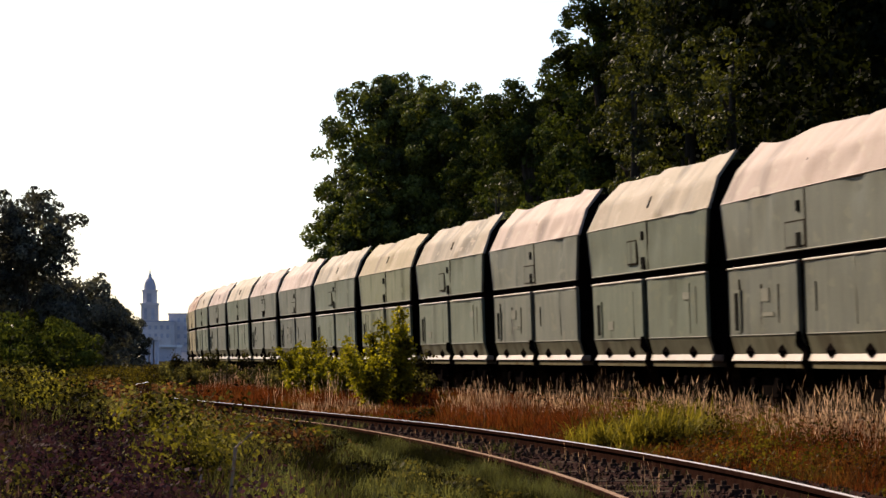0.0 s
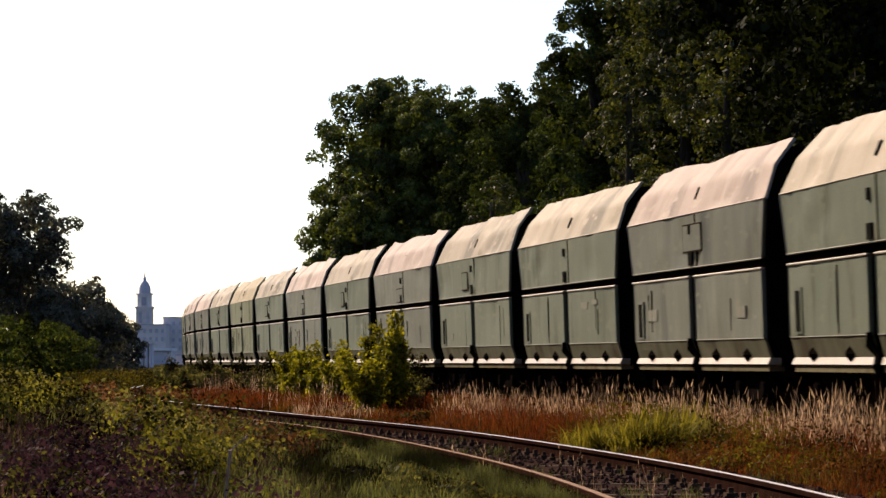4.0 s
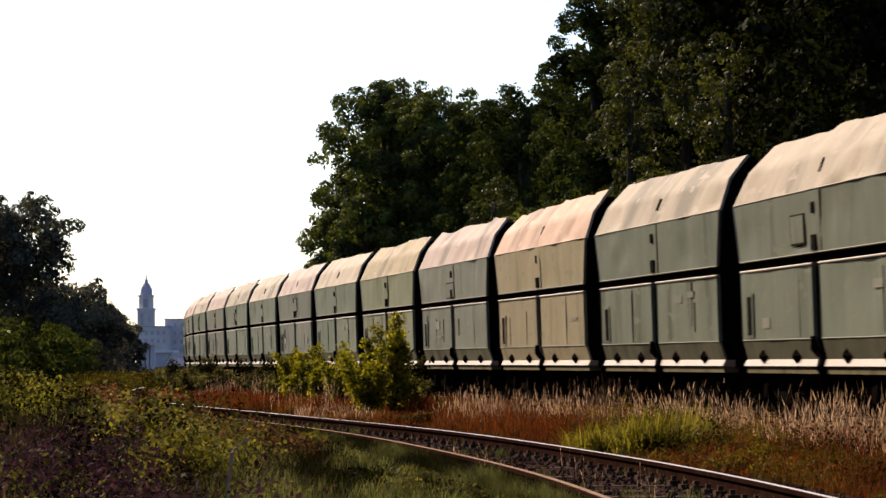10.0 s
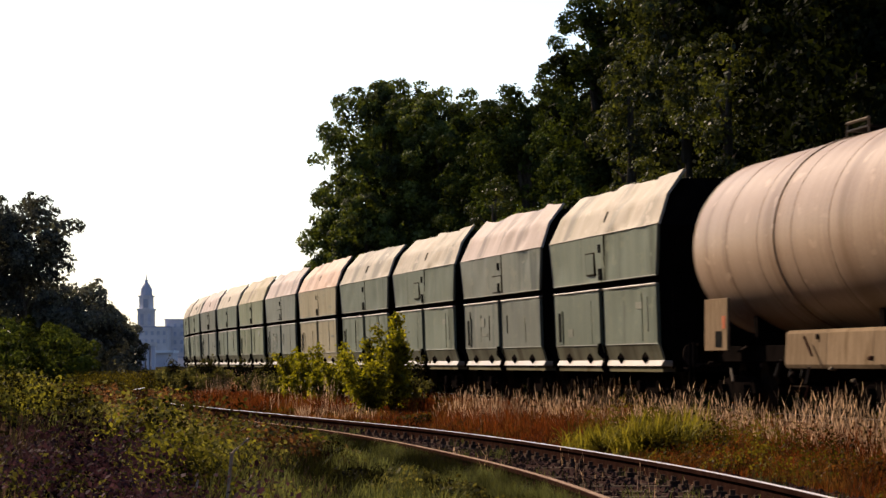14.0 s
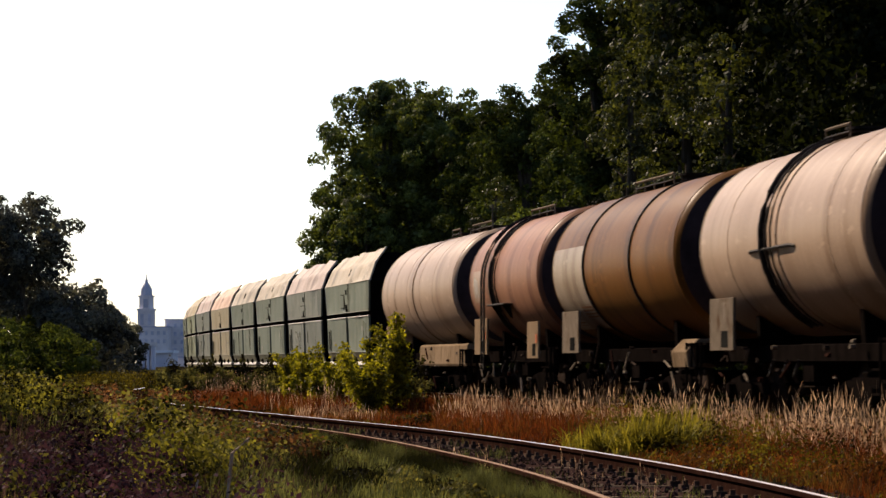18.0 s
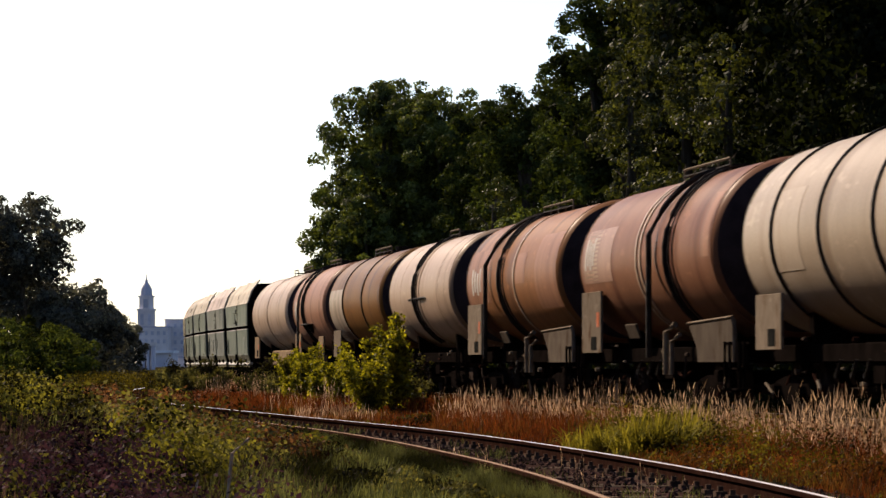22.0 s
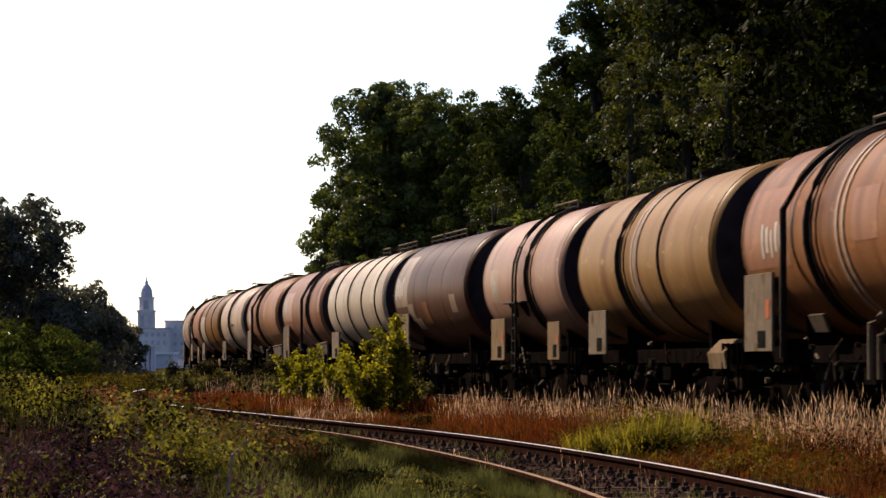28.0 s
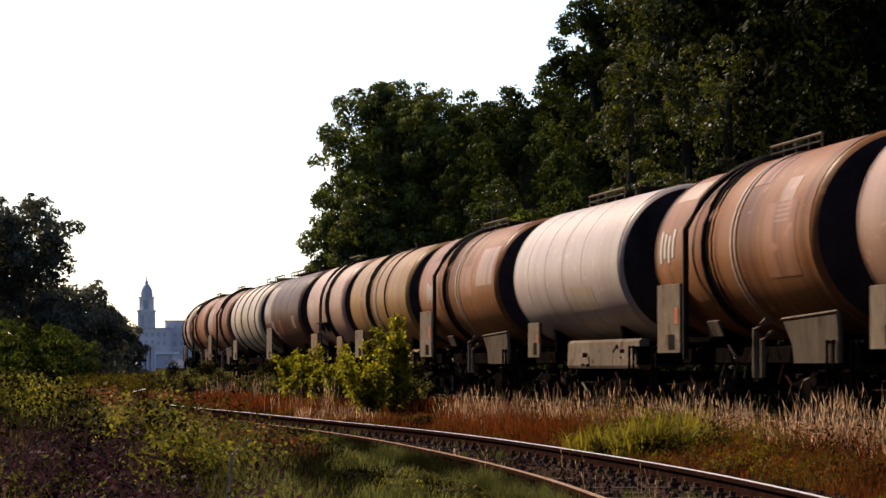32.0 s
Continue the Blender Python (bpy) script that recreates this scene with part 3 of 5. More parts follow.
def dented(rng, prof, thick, nu, nv, amount, edge):
    """A sheet over rows of (x, z, from y, to y), lowest first, with shallow dents and an uneven upper edge."""
    bm = bmesh.new()
    sx = 1 if prof[0][0] > 0 else -1
    up = Vector((prof[-1][0] - prof[0][0], 0, prof[-1][1] - prof[0][1])).normalized()
    nrm = Vector((up.z * sx, 0, -up.x * sx))
    rows = [tuple(p + (q - p) * k / nv for p, q in zip(a, b)) for a, b in zip(prof, prof[1:]) for k in range(nv)] + [prof[-1]]
    last = len(rows) - 1
    lo, hi = prof[0][2], prof[0][3]
    waves = [(rng.uniform(0.3, 1.5), rng.uniform(0, 6.28), rng.uniform(0.3, 1)) for _ in range(6)]
    bumps = [(rng.uniform(lo, hi), rng.uniform(0.1, 1.05), rng.uniform(0.12, 0.5), rng.uniform(0.15, 0.5), rng.uniform(-0.8, 0.8), rng.choice((-1, 1, -1)) * rng.uniform(0.5, 1.6) * amount) for _ in range(int((hi - lo) * 1.3))]
    out, inn = [], []
    for i in range(nu + 1):
        ro, ri = [], []
        for j, (x, z, y0, y1) in enumerate(rows):
            t, y = j / last, y0 + (y1 - y0) * i / nu
            lift = sum(w * math.sin(f * y + h) for f, h, w in waves) / 3 * edge * t * t
            dent = 0
            if 0 < i < nu and 0 < j:
                for by, bt, sy, st, slant, am in bumps:
                    u, v = (y - by - slant * (t - bt)) / sy, (t - bt) / st
                    if u * u + v * v < 9:
                        dent += am * math.exp(-u * u - v * v)
            c = Vector((x, y, z + lift))
            ro.append(bm.verts.new(c + nrm * dent))
            ri.append(bm.verts.new(c - nrm * thick))
        out.append(ro); inn.append(ri)
    for i in range(nu):
        for j in range(last):
            bm.faces.new((out[i][j], out[i + 1][j], out[i + 1][j + 1], out[i][j + 1]))
            bm.faces.new((inn[i][j + 1], inn[i + 1][j + 1], inn[i + 1][j], inn[i][j]))
        bm.faces.new((out[i][last], out[i + 1][last], inn[i + 1][last], inn[i][last]))
        bm.faces.new((out[i + 1][0], out[i][0], inn[i][0], inn[i + 1][0]))
    for j in range(last):
        for i in (0, nu):
            bm.faces.new((out[i][j], out[i][j + 1], inn[i][j + 1], inn[i][j]))
    return bm


HOP_HALF = 5.45


# half width and half length of the hopper body at a height: flaps lean in, the ends flare out up to the eaves
FLAP_LOW, FLAP_TOP = (1.365, 1.25), (1.40, 2.31)
WALL_LOW, EAVES, BEND, CREST = (1.405, 2.48, 5.48), (1.445, 3.40, 5.83), (1.235, 3.93, 5.58), (0.87, 4.36, 5.33)


def wall_x(z):
    return WALL_LOW[0] + (EAVES[0] - WALL_LOW[0]) * (z - WALL_LOW[1]) / (EAVES[1] - WALL_LOW[1])


def flap_x(z):
    return FLAP_LOW[0] + (FLAP_TOP[0] - FLAP_LOW[0]) * (z - FLAP_LOW[1]) / (FLAP_TOP[1] - FLAP_LOW[1])


def plate(sx, x_at, z0, z1, y0, y1, proud, deep=0.05):
    """A flat plate that follows a leaning wall."""
    return prism(bmesh.new(), [(sx * (x_at(z0) + proud), z0), (sx * (x_at(z1) + proud), z1), (sx * (x_at(z1) - deep), z1), (sx * (x_at(z0) - deep), z0)], y0, y1)


def hopper(kind, seed, label):
    rng = random.Random(seed)
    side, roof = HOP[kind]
    h = HOP_HALF
    w = thing("hopper_wagon", label, "freight wagon", "hopper wagons of the train")
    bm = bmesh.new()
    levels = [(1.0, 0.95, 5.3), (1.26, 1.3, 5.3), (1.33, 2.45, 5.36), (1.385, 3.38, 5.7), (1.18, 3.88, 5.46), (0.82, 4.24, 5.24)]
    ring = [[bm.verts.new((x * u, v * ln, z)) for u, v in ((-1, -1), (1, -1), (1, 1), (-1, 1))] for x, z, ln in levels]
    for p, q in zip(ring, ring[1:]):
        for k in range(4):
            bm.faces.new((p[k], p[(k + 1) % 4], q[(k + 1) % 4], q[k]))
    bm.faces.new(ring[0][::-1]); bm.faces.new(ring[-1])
    part("hopper_body", bm, M_HULL, w, "inner body, blackened for the shade at its ends")
    both = lambda v: (v[0], v[1], -v[2], v[2])
    for sx in (-1, 1):
        near = sx < 0
        flip = lambda v: (sx * v[0], *v[1:])
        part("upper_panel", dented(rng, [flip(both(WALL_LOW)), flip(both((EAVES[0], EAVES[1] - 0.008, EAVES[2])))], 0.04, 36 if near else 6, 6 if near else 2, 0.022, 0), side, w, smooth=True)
        part("roof_panel", dented(rng, [flip(both(EAVES)), flip(both(BEND)), flip(both(CREST))], 0.05, 52 if near else 12, 6 if near else 2, 0.040, 0.055), roof, w, "bent pale roof sheet with dents", smooth=True)
        for y0, y1 in ((0.23, h), (-h, -0.23)):
            f = part("side_flap", dented(rng, [(sx * FLAP_LOW[0], FLAP_LOW[1], y0, y1), (sx * FLAP_TOP[0], FLAP_TOP[1], y0, y1)], 0.05, 18 if near else 4, 5 if near else 1, 0.016, 0), side, w, smooth=True)
            # Save on tan wagons, the lip colour is darkened for facing down
            part("lower_lip", dented(rng, [(sx * 1.275, 0.955, y0 - 0.04, y1 + 0.04), (sx * 1.362, 1.247, y0, y1)], 0.04, 12 if near else 3, 2, 0.008, 0), side if kind == "tan" else M_DARKLIP, f, "lower lip folded inwards, grime and shade in its colour")
            bm = bmesh.new()
            box(bm, min(sx * 1.36, sx * 1.425), max(sx * 1.36, sx * 1.425), y0, y1, 2.312, 2.345)
            part("top_edge", bm, M_SILL, f, "pale top edge", 0.008)
            part("fold_bead", tube(bmesh.new(), [(sx * 1.366, y0, 1.25), (sx * 1.366, y1, 1.25)], 0.009, 4), M_BLANK, f, "pale fold")
            for ye in (y0 + 0.012, y1 - 0.012):
                part("edge_bead", tube(bmesh.new(), [(sx * 1.368, ye, 1.26), (sx * 1.402, ye, 2.31)], 0.014, 4), M_BLANK, f, "pale edge bead")
            for k in (0.28, 0.74):
                bm = bmesh.new()
                yk = y0 + (y1 - y0) * k
                bmesh.ops.create_cone(bm, cap_ends=True, segments=4, radius1=0.15, radius2=0.03, depth=0.09)
                for v in bm.verts:
                    v.co = Vector((sx * (1.335 + v.co.z), yk + v.co.x * 1.35, 1.0 + v.co.y * 1.0))
                part("locking_knob", bm, M_HULL, f)
            # thin welds of the sheets the flap is made of
            for k in range(rng.randint(1, 3)):
                ys = rng.uniform(y0 + 0.5, y1 - 0.5)
                part("weld_seam", plate(sx, flap_x, rng.uniform(1.27, 1.6), rng.uniform(1.9, 2.29), ys, ys + 0.03, 0.012), rng.choice((M_BLANK, M_WELD, side)), f)
        bm = bmesh.new()
        prism(bm, [(sx * 1.285, 0.952), (sx * 1.335, 0.845), (sx * 1.1, 0.835), (sx * 1.1, 0.945)], -h - 0.09, h + 0.09)
        part("sill", bm, M_SILL, w, "pale sill strip along the bottom", 0.006)
        bm = bmesh.new()
        box(bm, min(sx * 1.05, sx * 1.29), max(sx * 1.05, sx * 1.29), -h, h, 0.74, 0.832)
        part("side_rail", bm, M_LIP, w, "rust-stained side rail")
        ym = h - 0.72
        part("slot_frame", plate(sx, flap_x, 1.30, 1.98, ym - 0.26, ym + 0.24, 0.026), side, w)
        # Slots are raised plates, the shade of the openings put into their dark colour
        part("slot", plate(sx, flap_x, 1.33, 1.93, ym - 0.15, ym + 0.15, 0.034), M_SLOT, w, "dark plate drawn for an upright slot")
        part("slot", plate(sx, wall_x, 2.52, 2.74, -0.15, 0.15, 0.032), M_SLOT, w)
        part("slot", plate(sx, wall_x, 3.05, 3.21, -0.08, 0.08, 0.032), M_SLOT, w)
        part("weld_seam", plate(sx, wall_x, 2.5, 3.38, -0.46, -0.42, 0.014), M_WELD, w, "thin dark weld")
        bm = bmesh.new()
        prism(bm, [(sx * 1.364, 3.65), (sx * 1.287, 3.85), (sx * 1.245, 3.83), (sx * 1.330, 3.63)], -0.08, 0.02)
        part("slot", bm, M_SLOT, w)
        bm = bmesh.new()
        tube(bm, [(sx * 1.41, 0.14, 1.28), (sx * 1.40, 0.12, 1.12), (sx * 1.33, -0.06, 0.98), (sx * 1.36, -0.14, 0.84), (sx * 1.33, -0.16, 0.70)], [0.05, 0.07, 0.05, 0.08, 0.05], 6)
        part("locking_lever", bm, M_HULL, w)
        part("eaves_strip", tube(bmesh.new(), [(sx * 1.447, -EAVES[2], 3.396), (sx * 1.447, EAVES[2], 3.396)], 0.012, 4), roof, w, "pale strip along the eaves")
        part("wall_foot", tube(bmesh.new(), [(sx * 1.408, -5.48, 2.483), (sx * 1.408, 5.48, 2.483)], 0.014, 4), M_BLANK, w, "pale lower edge")
        for sy in (-1, 1):
            part("edge_bead", tube(bmesh.new(), [(sx * 1.408, sy * 5.47, 2.49), (sx * 1.447, sy * 5.82, 3.39)], 0.016, 4), M_SILL, w, "pale edge bead")
        # blanked-out lettering, slightly proud of the flaps
        for y0 in (-h + 0.8, 1.2):
            for k in range(rng.choice((0, 0, 1, 2))):
                ya, za = y0 + rng.uniform(0, 2.4), rng.uniform(1.35, 2.05)
                part("painted_over_mark", plate(sx, flap_x, za, za + rng.uniform(0.06, 0.2), ya, ya + rng.uniform(0.3, 0.9), 0.012), M_BLANK, w)
        # welded-on repair sheets and their dark outlines
        for _ in range(rng.choice((0, 0, 1))):
            yp, zp = rng.uniform(-h + 0.6, h - 2), rng.uniform(2.55, 2.8)
            yw, zh = rng.uniform(0.4, 1.6), rng.uniform(0.2, 0.45)
            part("repair_rim", plate(sx, wall_x, zp - 0.025, zp + zh + 0.025, yp - 0.06, yp + yw + 0.06, 0.010), M_WELD, w, "dark weld round a repair sheet")
            part("repair_sheet", plate(sx, wall_x, zp, zp + zh, yp, yp + yw, 0.017), side, w)
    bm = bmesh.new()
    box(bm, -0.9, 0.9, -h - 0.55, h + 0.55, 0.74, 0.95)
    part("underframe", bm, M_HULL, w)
    for sy in (-1, 1):
        bm = bmesh.new()
        for x in (-1.15, -0.85):
            tube(bm, [(x, sy * (h + 0.3), 0.8), (x, sy * (h + 0.3), 2.6)], 0.02, 5)
        for k in range(6):
            tube(bm, [(-1.15, sy * (h + 0.3), 0.95 + 0.3 * k), (-0.85, sy * (h + 0.3), 0.95 + 0.3 * k)], 0.015, 5)
        part("end_ladder", bm, M_HULL, w)
        bogie(w, sy * 3.6)
    buffers(w, 12.725 / 2)
    return w


def cyl_patch(y0, y1, a0, a1, r, cz, n=10, thick=0.004):
    """A thin sheet on the tank's left side, from the angle a0 to a1 above the horizontal, in degrees."""
    bm = bmesh.new()
    ring = []
    for i in range(n + 1):
        a = radians(a0 + (a1 - a0) * i / n)
        ring.append([bm.verts.new((-math.cos(a) * (r + t), y, cz + math.sin(a) * (r + t))) for y in (y0, y1) for t in (thick, -0.01)])
    for p, q in zip(ring, ring[1:]):
        bm.faces.new((p[0], q[0], q[2], p[2]))
        bm.faces.new((p[0], p[1], q[1], q[0]))
        bm.faces.new((p[2], q[2], q[3], p[3]))
    for p in (ring[0], ring[-1]):
        bm.faces.new((p[0], p[2], p[3], p[1]))
    return bm


def hoop(y, r, cz, width, height, n=48):
    bm = bmesh.new()
    prof = [(-width / 2, -0.01), (-width / 2, height), (width / 2, height), (width / 2, -0.01)]
    ring = [[bm.verts.new((-math.cos(6.28319 * k / n) * (r + b), y + a, cz + math.sin(6.28319 * k / n) * (r + b))) for a, b in prof] for k in range(n)]
    for k in range(n):
        p, q = ring[k], ring[(k + 1) % n]
        for i in range(3):
            bm.faces.new((p[i], p[i + 1], q[i + 1], q[i]))
    return bm


def railing(parent, y0, y1, top, x=-0.45, h=0.15, posts=5):
    bm = bmesh.new()
    box(bm, x - 0.02, 0.5, y0, y1, top + 0.02, top + 0.045)
    wk = part("walkway", bm, M_DARKPIPE, parent)
    bm = bmesh.new()
    for k in range(posts):
        y = y0 + (y1 - y0) * k / (posts - 1)
        tube(bm, [(x, y, top - 0.06), (x, y, top + h)], 0.016, 5)
    tube(bm, [(x, y0, top + h), (x, y1, top + h)], 0.026, 6)
    part("railing", bm, M_RAILING, wk, "grey tubular railing")


def ladder_on(parent, y, r, cz, width=0.42, low=0.75, upto=75):
    bm = bmesh.new()
    arc = [(-math.cos(radians(a)) * (r + 0.1), cz + math.sin(radians(a)) * (r + 0.1)) for a in range(0, upto + 1, 12)]
    for dy in (0, width):
        tube(bm, [(-r - 0.1, y + dy, low)] + [(x, y + dy, z) for x, z in arc], 0.028, 5)
    for k in range(9):
        z = low + 0.12 + k * 0.28
        if z < cz:
            tube(bm, [(-r - 0.1, y, z), (-r - 0.1, y + width, z)], 0.018, 5)
    for x, z in arc[1:]:
        tube(bm, [(x, y, z), (x, y + width, z)], 0.018, 5)
    part("ladder", bm, M_DARKPIPE, parent, "dark steel ladder curving over the tank")


def pipe_over(parent, y, r, cz, slant=1.2):
    """A dark hand rail that runs down from the dome, first slanting, then upright to the frame."""
    bm = bmesh.new()
    arc = []
    for a in range(88, 24, -8):
        t = (88 - a) / 64
        arc.append((-math.cos(radians(a)) * (r + 0.07), y - slant * (1 - t), cz + math.sin(radians(a)) * (r + 0.07)))
    arc += [(-r - 0.09, y, cz + 0.35), (-r - 0.09, y, 1.0)]
    tube(bm, arc, 0.056, 6)
    part("drain_pipe", bm, M_DARKPIPE, parent, "dark pipe bent over the tank side")


def tank(spec, label):
    """A four-axled tank wagon."""
    ln, r, cz = spec["len"], spec.get("r", 1.50), spec.get("cz", 2.83)
    paint = TP[spec["paint"]]
    w = thing("tank_wagon", label, "tank wagon", "tank wagons of the train")
    half = ln / 2
    # shell with dished ends
    bm = bmesh.new()
    dish = spec.get("dish", 0.42)
    prof = [(-half - dish * a, r * b) for a, b in ((1.0, 0.02), (0.99, 0.2), (0.93, 0.4), (0.83, 0.6), (0.69, 0.78), (0.56, 0.88), (0.40, 0.945), (0.22, 0.982), (0.08, 0.997))]
    knuckle = prof[6:]
    ys = knuckle + [(-half, r), (-half * 0.5, r), (0, r), (half * 0.5, r), (half, r)] + [(-a, b) for a, b in knuckle[::-1]]
    n = 56
    rings = [[bm.verts.new((-math.cos(6.28319 * k / n) * b, a, cz + math.sin(6.28319 * k / n) * b)) for k in range(n)] for a, b in ys]
    for p, q in zip(rings, rings[1:]):
        for k in range(n):
            bm.faces.new((p[k], q[k], q[(k + 1) % n], p[(k + 1) % n]))
    shell = part("tank_shell", bm, paint, w, smooth=True)
    # Dished ends get their own dark paint, which carries their shade
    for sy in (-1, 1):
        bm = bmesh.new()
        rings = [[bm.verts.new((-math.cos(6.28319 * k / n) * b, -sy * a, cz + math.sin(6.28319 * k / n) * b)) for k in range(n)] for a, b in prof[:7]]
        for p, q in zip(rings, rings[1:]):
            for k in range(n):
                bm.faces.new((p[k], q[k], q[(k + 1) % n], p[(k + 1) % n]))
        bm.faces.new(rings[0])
        part("tank_end", bm, M_END_SHADE, w, "dished end, its shade put into a dark colour", smooth=True)
    at = lambda f: half - f * ln   # share of the length from the front end
    for f in spec.get("hoops", ()):
        part("hoop", hoop(at(f), r, cz, 0.075, 0.035), M_DARKPIPE, w, "dark hoop round the tank")
    for f in spec.get("seams", ()):
        part("weld_seam", hoop(at(f), r, cz, 0.035, 0.006), paint, shell)
    for f in spec.get("bands", ()):
        part("pale_band", hoop(at(f), r, cz, 0.14, 0.022), TP["cream"], shell, "paler worn band")
    for f in (0.0, 1.0):
        part("end_rim", hoop(at(f) + (0.02 if f else -0.02), r, cz, 0.05, 0.012), paint, shell)
    for f0, f1, a0, a1, mat in spec.get("patches", ()):
        part("paint_patch", cyl_patch(at(f1), at(f0), a0, a1, r, cz, max(4, int((a1 - a0) / 3))), TP[mat], shell, "faded repainted patch", smooth=True)
    for f0, f1, a0, a1, k in spec.get("bars", ()):
        wd = (f1 - f0) / k
        for i in range(k):
            part("emblem_bar", cyl_patch(at(f0 + wd * (i + 0.5)), at(f0 + wd * i), a0 + 3 * (i % 2), a1 - 2 * (i % 3), r, cz, 5, 0.012), M_PALE, shell, "worn pale emblem stroke")
    if "ladder" in spec:
        ladder_on(w, at(spec["ladder"]), r, cz)
    for f in spec.get("pipes", ()):
        pipe_over(w, at(f), r, cz, spec.get("slant", 1.2))
    for f in spec.get("straps", ()):
        for dy, rad in ((0.05, 0.05), (-0.3, 0.022), (-0.62, 0.018)):
            bm = bmesh.new()
            tube(bm, [(-math.cos(radians(a)) * (r + 0.05), at(f) + dy, cz + math.sin(radians(a)) * (r + 0.05)) for a in range(-62, 92, 11)], rad, 6)
            part("strap", bm, M_DARKPIPE, w, "dark strap round the tank side")
    for f0, f1 in spec.get("rails", ()):
        railing(w, at(f1), at(f0), cz + r, posts=max(2, int((f1 - f0) * ln / 0.9) + 1))
    # dome and valves on top
    bm = bmesh.new()
    yd = at(spec.get("dome", 0.5))
    tube(bm, [(0, yd, cz + r - 0.05), (0, yd, cz + r + 0.1)], 0.32, 14)
    tube(bm, [(0, yd, cz + r + 0.1), (0, yd, cz + r + 0.14)], 0.36, 14)
    part("manhole", bm, M_DARKPIPE, w, "dark lidded manhole")
    # frame
    fl = half + 0.95
    bm = bmesh.new()
    for x in (-1.0, 0.86):
        box(bm, x, x + 0.14, -fl, fl, 0.92, 1.18)
    for y in (-fl, fl - 0.2):
        box(bm, -1.3, 1.3, y, y + 0.2, 0.9, 1.2)
    part("frame", bm, M_HULL, w, "", 0.01)
    board = M_TANBOARD if spec.get("boards") == "tan" else M_GREYBOARD
    if spec.get("skirt"):
        bm = bmesh.new()
        prism_pts = [(-1.02, 0.82), (-1.24, 0.82), (-1.27, 0.88), (-1.25, 1.34), (-1.20, 1.39), (-1.06, 1.39)]
        bm.free()
        rear = -half - 0.85
        step = (half * 0.10 - rear) / 3
        for k in range(3):
            bm = bmesh.new()
            prism(bm, prism_pts, rear + k * step + 0.012, rear + (k + 1) * step - 0.012)
            part("skirt_plate", bm, board, w, "plain painted skirt plate under the tank", 0.006)
    for sy in (-1, 1):
        # saddles that carry the tank
        ysd = sy * half * 0.62
        bm = bmesh.new()
        prism(bm, [(-0.95, 1.15), (-0.98, 1.66), (-0.7, 1.5), (-0.4, 1.35), (0.4, 1.35), (0.7, 1.5), (0.98, 1.66), (0.95, 1.15)], ysd - 0.12, ysd + 0.12)
        part("saddle", bm, M_HULL, w)
        bogie(w, sy * (half - 1.7))
        # end platform, steps and grab rails
        bm = bmesh.new()
        box(bm, -1.35, 1.35, sy * (half + 0.62) - 0.3, sy * (half + 0.62) + 0.3, 1.2, 1.24)
        part("end_platform", bm, M_HULL, w)
        bm = bmesh.new()
        yy = sy * (half + 0.75)
        for y in (yy - 0.2, yy + 0.2):
            tube(bm, [(-1.38, y, 0.45), (-1.38, y, 1.25)], 0.025, 5)
        for z in (0.47, 0.8):
            box(bm, -1.5, -1.3, yy - 0.22, yy + 0.22, z, z + 0.03)
        part("step", bm, M_HULL, w)
    # upright sign boards near the front of the tank
    for f, z0, z1, wd in spec.get("signs", ((0.03, 1.08, 1.9, 1.8),)):
        bm = bmesh.new()
        y1 = at(f)
        box(bm, -1.47, -1.42, y1 - wd, y1, z0, z1)
        sg = part("sign_board", bm, board, w, "upright metal sign board", 0.008)
        bm = bmesh.new()
        box(bm, -1.478, -1.46, y1 - wd * 0.78, y1 - wd * 0.5, z0 + 0.06, z0 + 0.32)
        part("label_holder", bm, M_SLOT, sg)
        if spec.get("mark"):
            bm = bmesh.new()
            box(bm, -1.480, -1.46, y1 - wd * 0.93, y1 - wd * 0.80, z0 + (z1 - z0) * 0.42, z0 + (z1 - z0) * 0.66)
            part("orange_plate", bm, M_ORANGE, sg, "small orange warning plate")
    for f, a in spec.get("saddles", ()):
        # pale trapezoid support plates by the rear bogie
        bm = bmesh.new()
        y1 = at(f)
        vs = [(y1, 1.55), (y1 - a, 1.62), (y1 - a - 0.1, 1.2), (y1 - a - 0.1, 0.92), (y1 - 0.75, 0.92), (y1 - 0.62, 1.2)]
        va = [bm.verts.new((-1.34, p, z)) for p, z in vs]
        vb = [bm.verts.new((-1.28, p, z)) for p, z in vs]
        bm.faces.new(va); bm.faces.new(vb[::-1])
        for i in range(len(va)):
            j = (i + 1) % len(va)
            bm.faces.new((va[i], va[j], vb[j], vb[i]))
        sp = part("support_plate", bm, M_SUPPORT, w, "dull angled support plate")
        bm = bmesh.new()
        tube(bm, [(-1.34, y1 + 0.05, 1.58), (-1.34, y1 - a, 1.65), (-1.34, y1 - a - 0.12, 1.2), (-1.34, y1 - a - 0.12, 0.92)], 0.028, 5)
        part("plate_edge", bm, M_GREYBOARD, sp, "pale plate edge")
    for f in spec.get("brackets", ()):
        bm = bmesh.new()
        y = at(f)
        tube(bm, [(-1.4, y, 0.7), (-1.4, y, 1.45), (-1.3, y - 0.35, 1.58)], 0.06, 6)
        tube(bm, [(-1.4, y - 0.5, 0.7), (-1.4, y - 0.5, 1.28), (-1.3, y - 0.75, 1.4)], 0.045, 6)
        part("bracket", bm, M_GREYBOARD, w, "bent pale steel bracket")
        bm = bmesh.new()
        prism(bm, [(-1.28, 1.64), (-1.34, 1.62), (-1.24, 1.36), (-1.20, 1.36)], y + 3.3, y + 4.3)
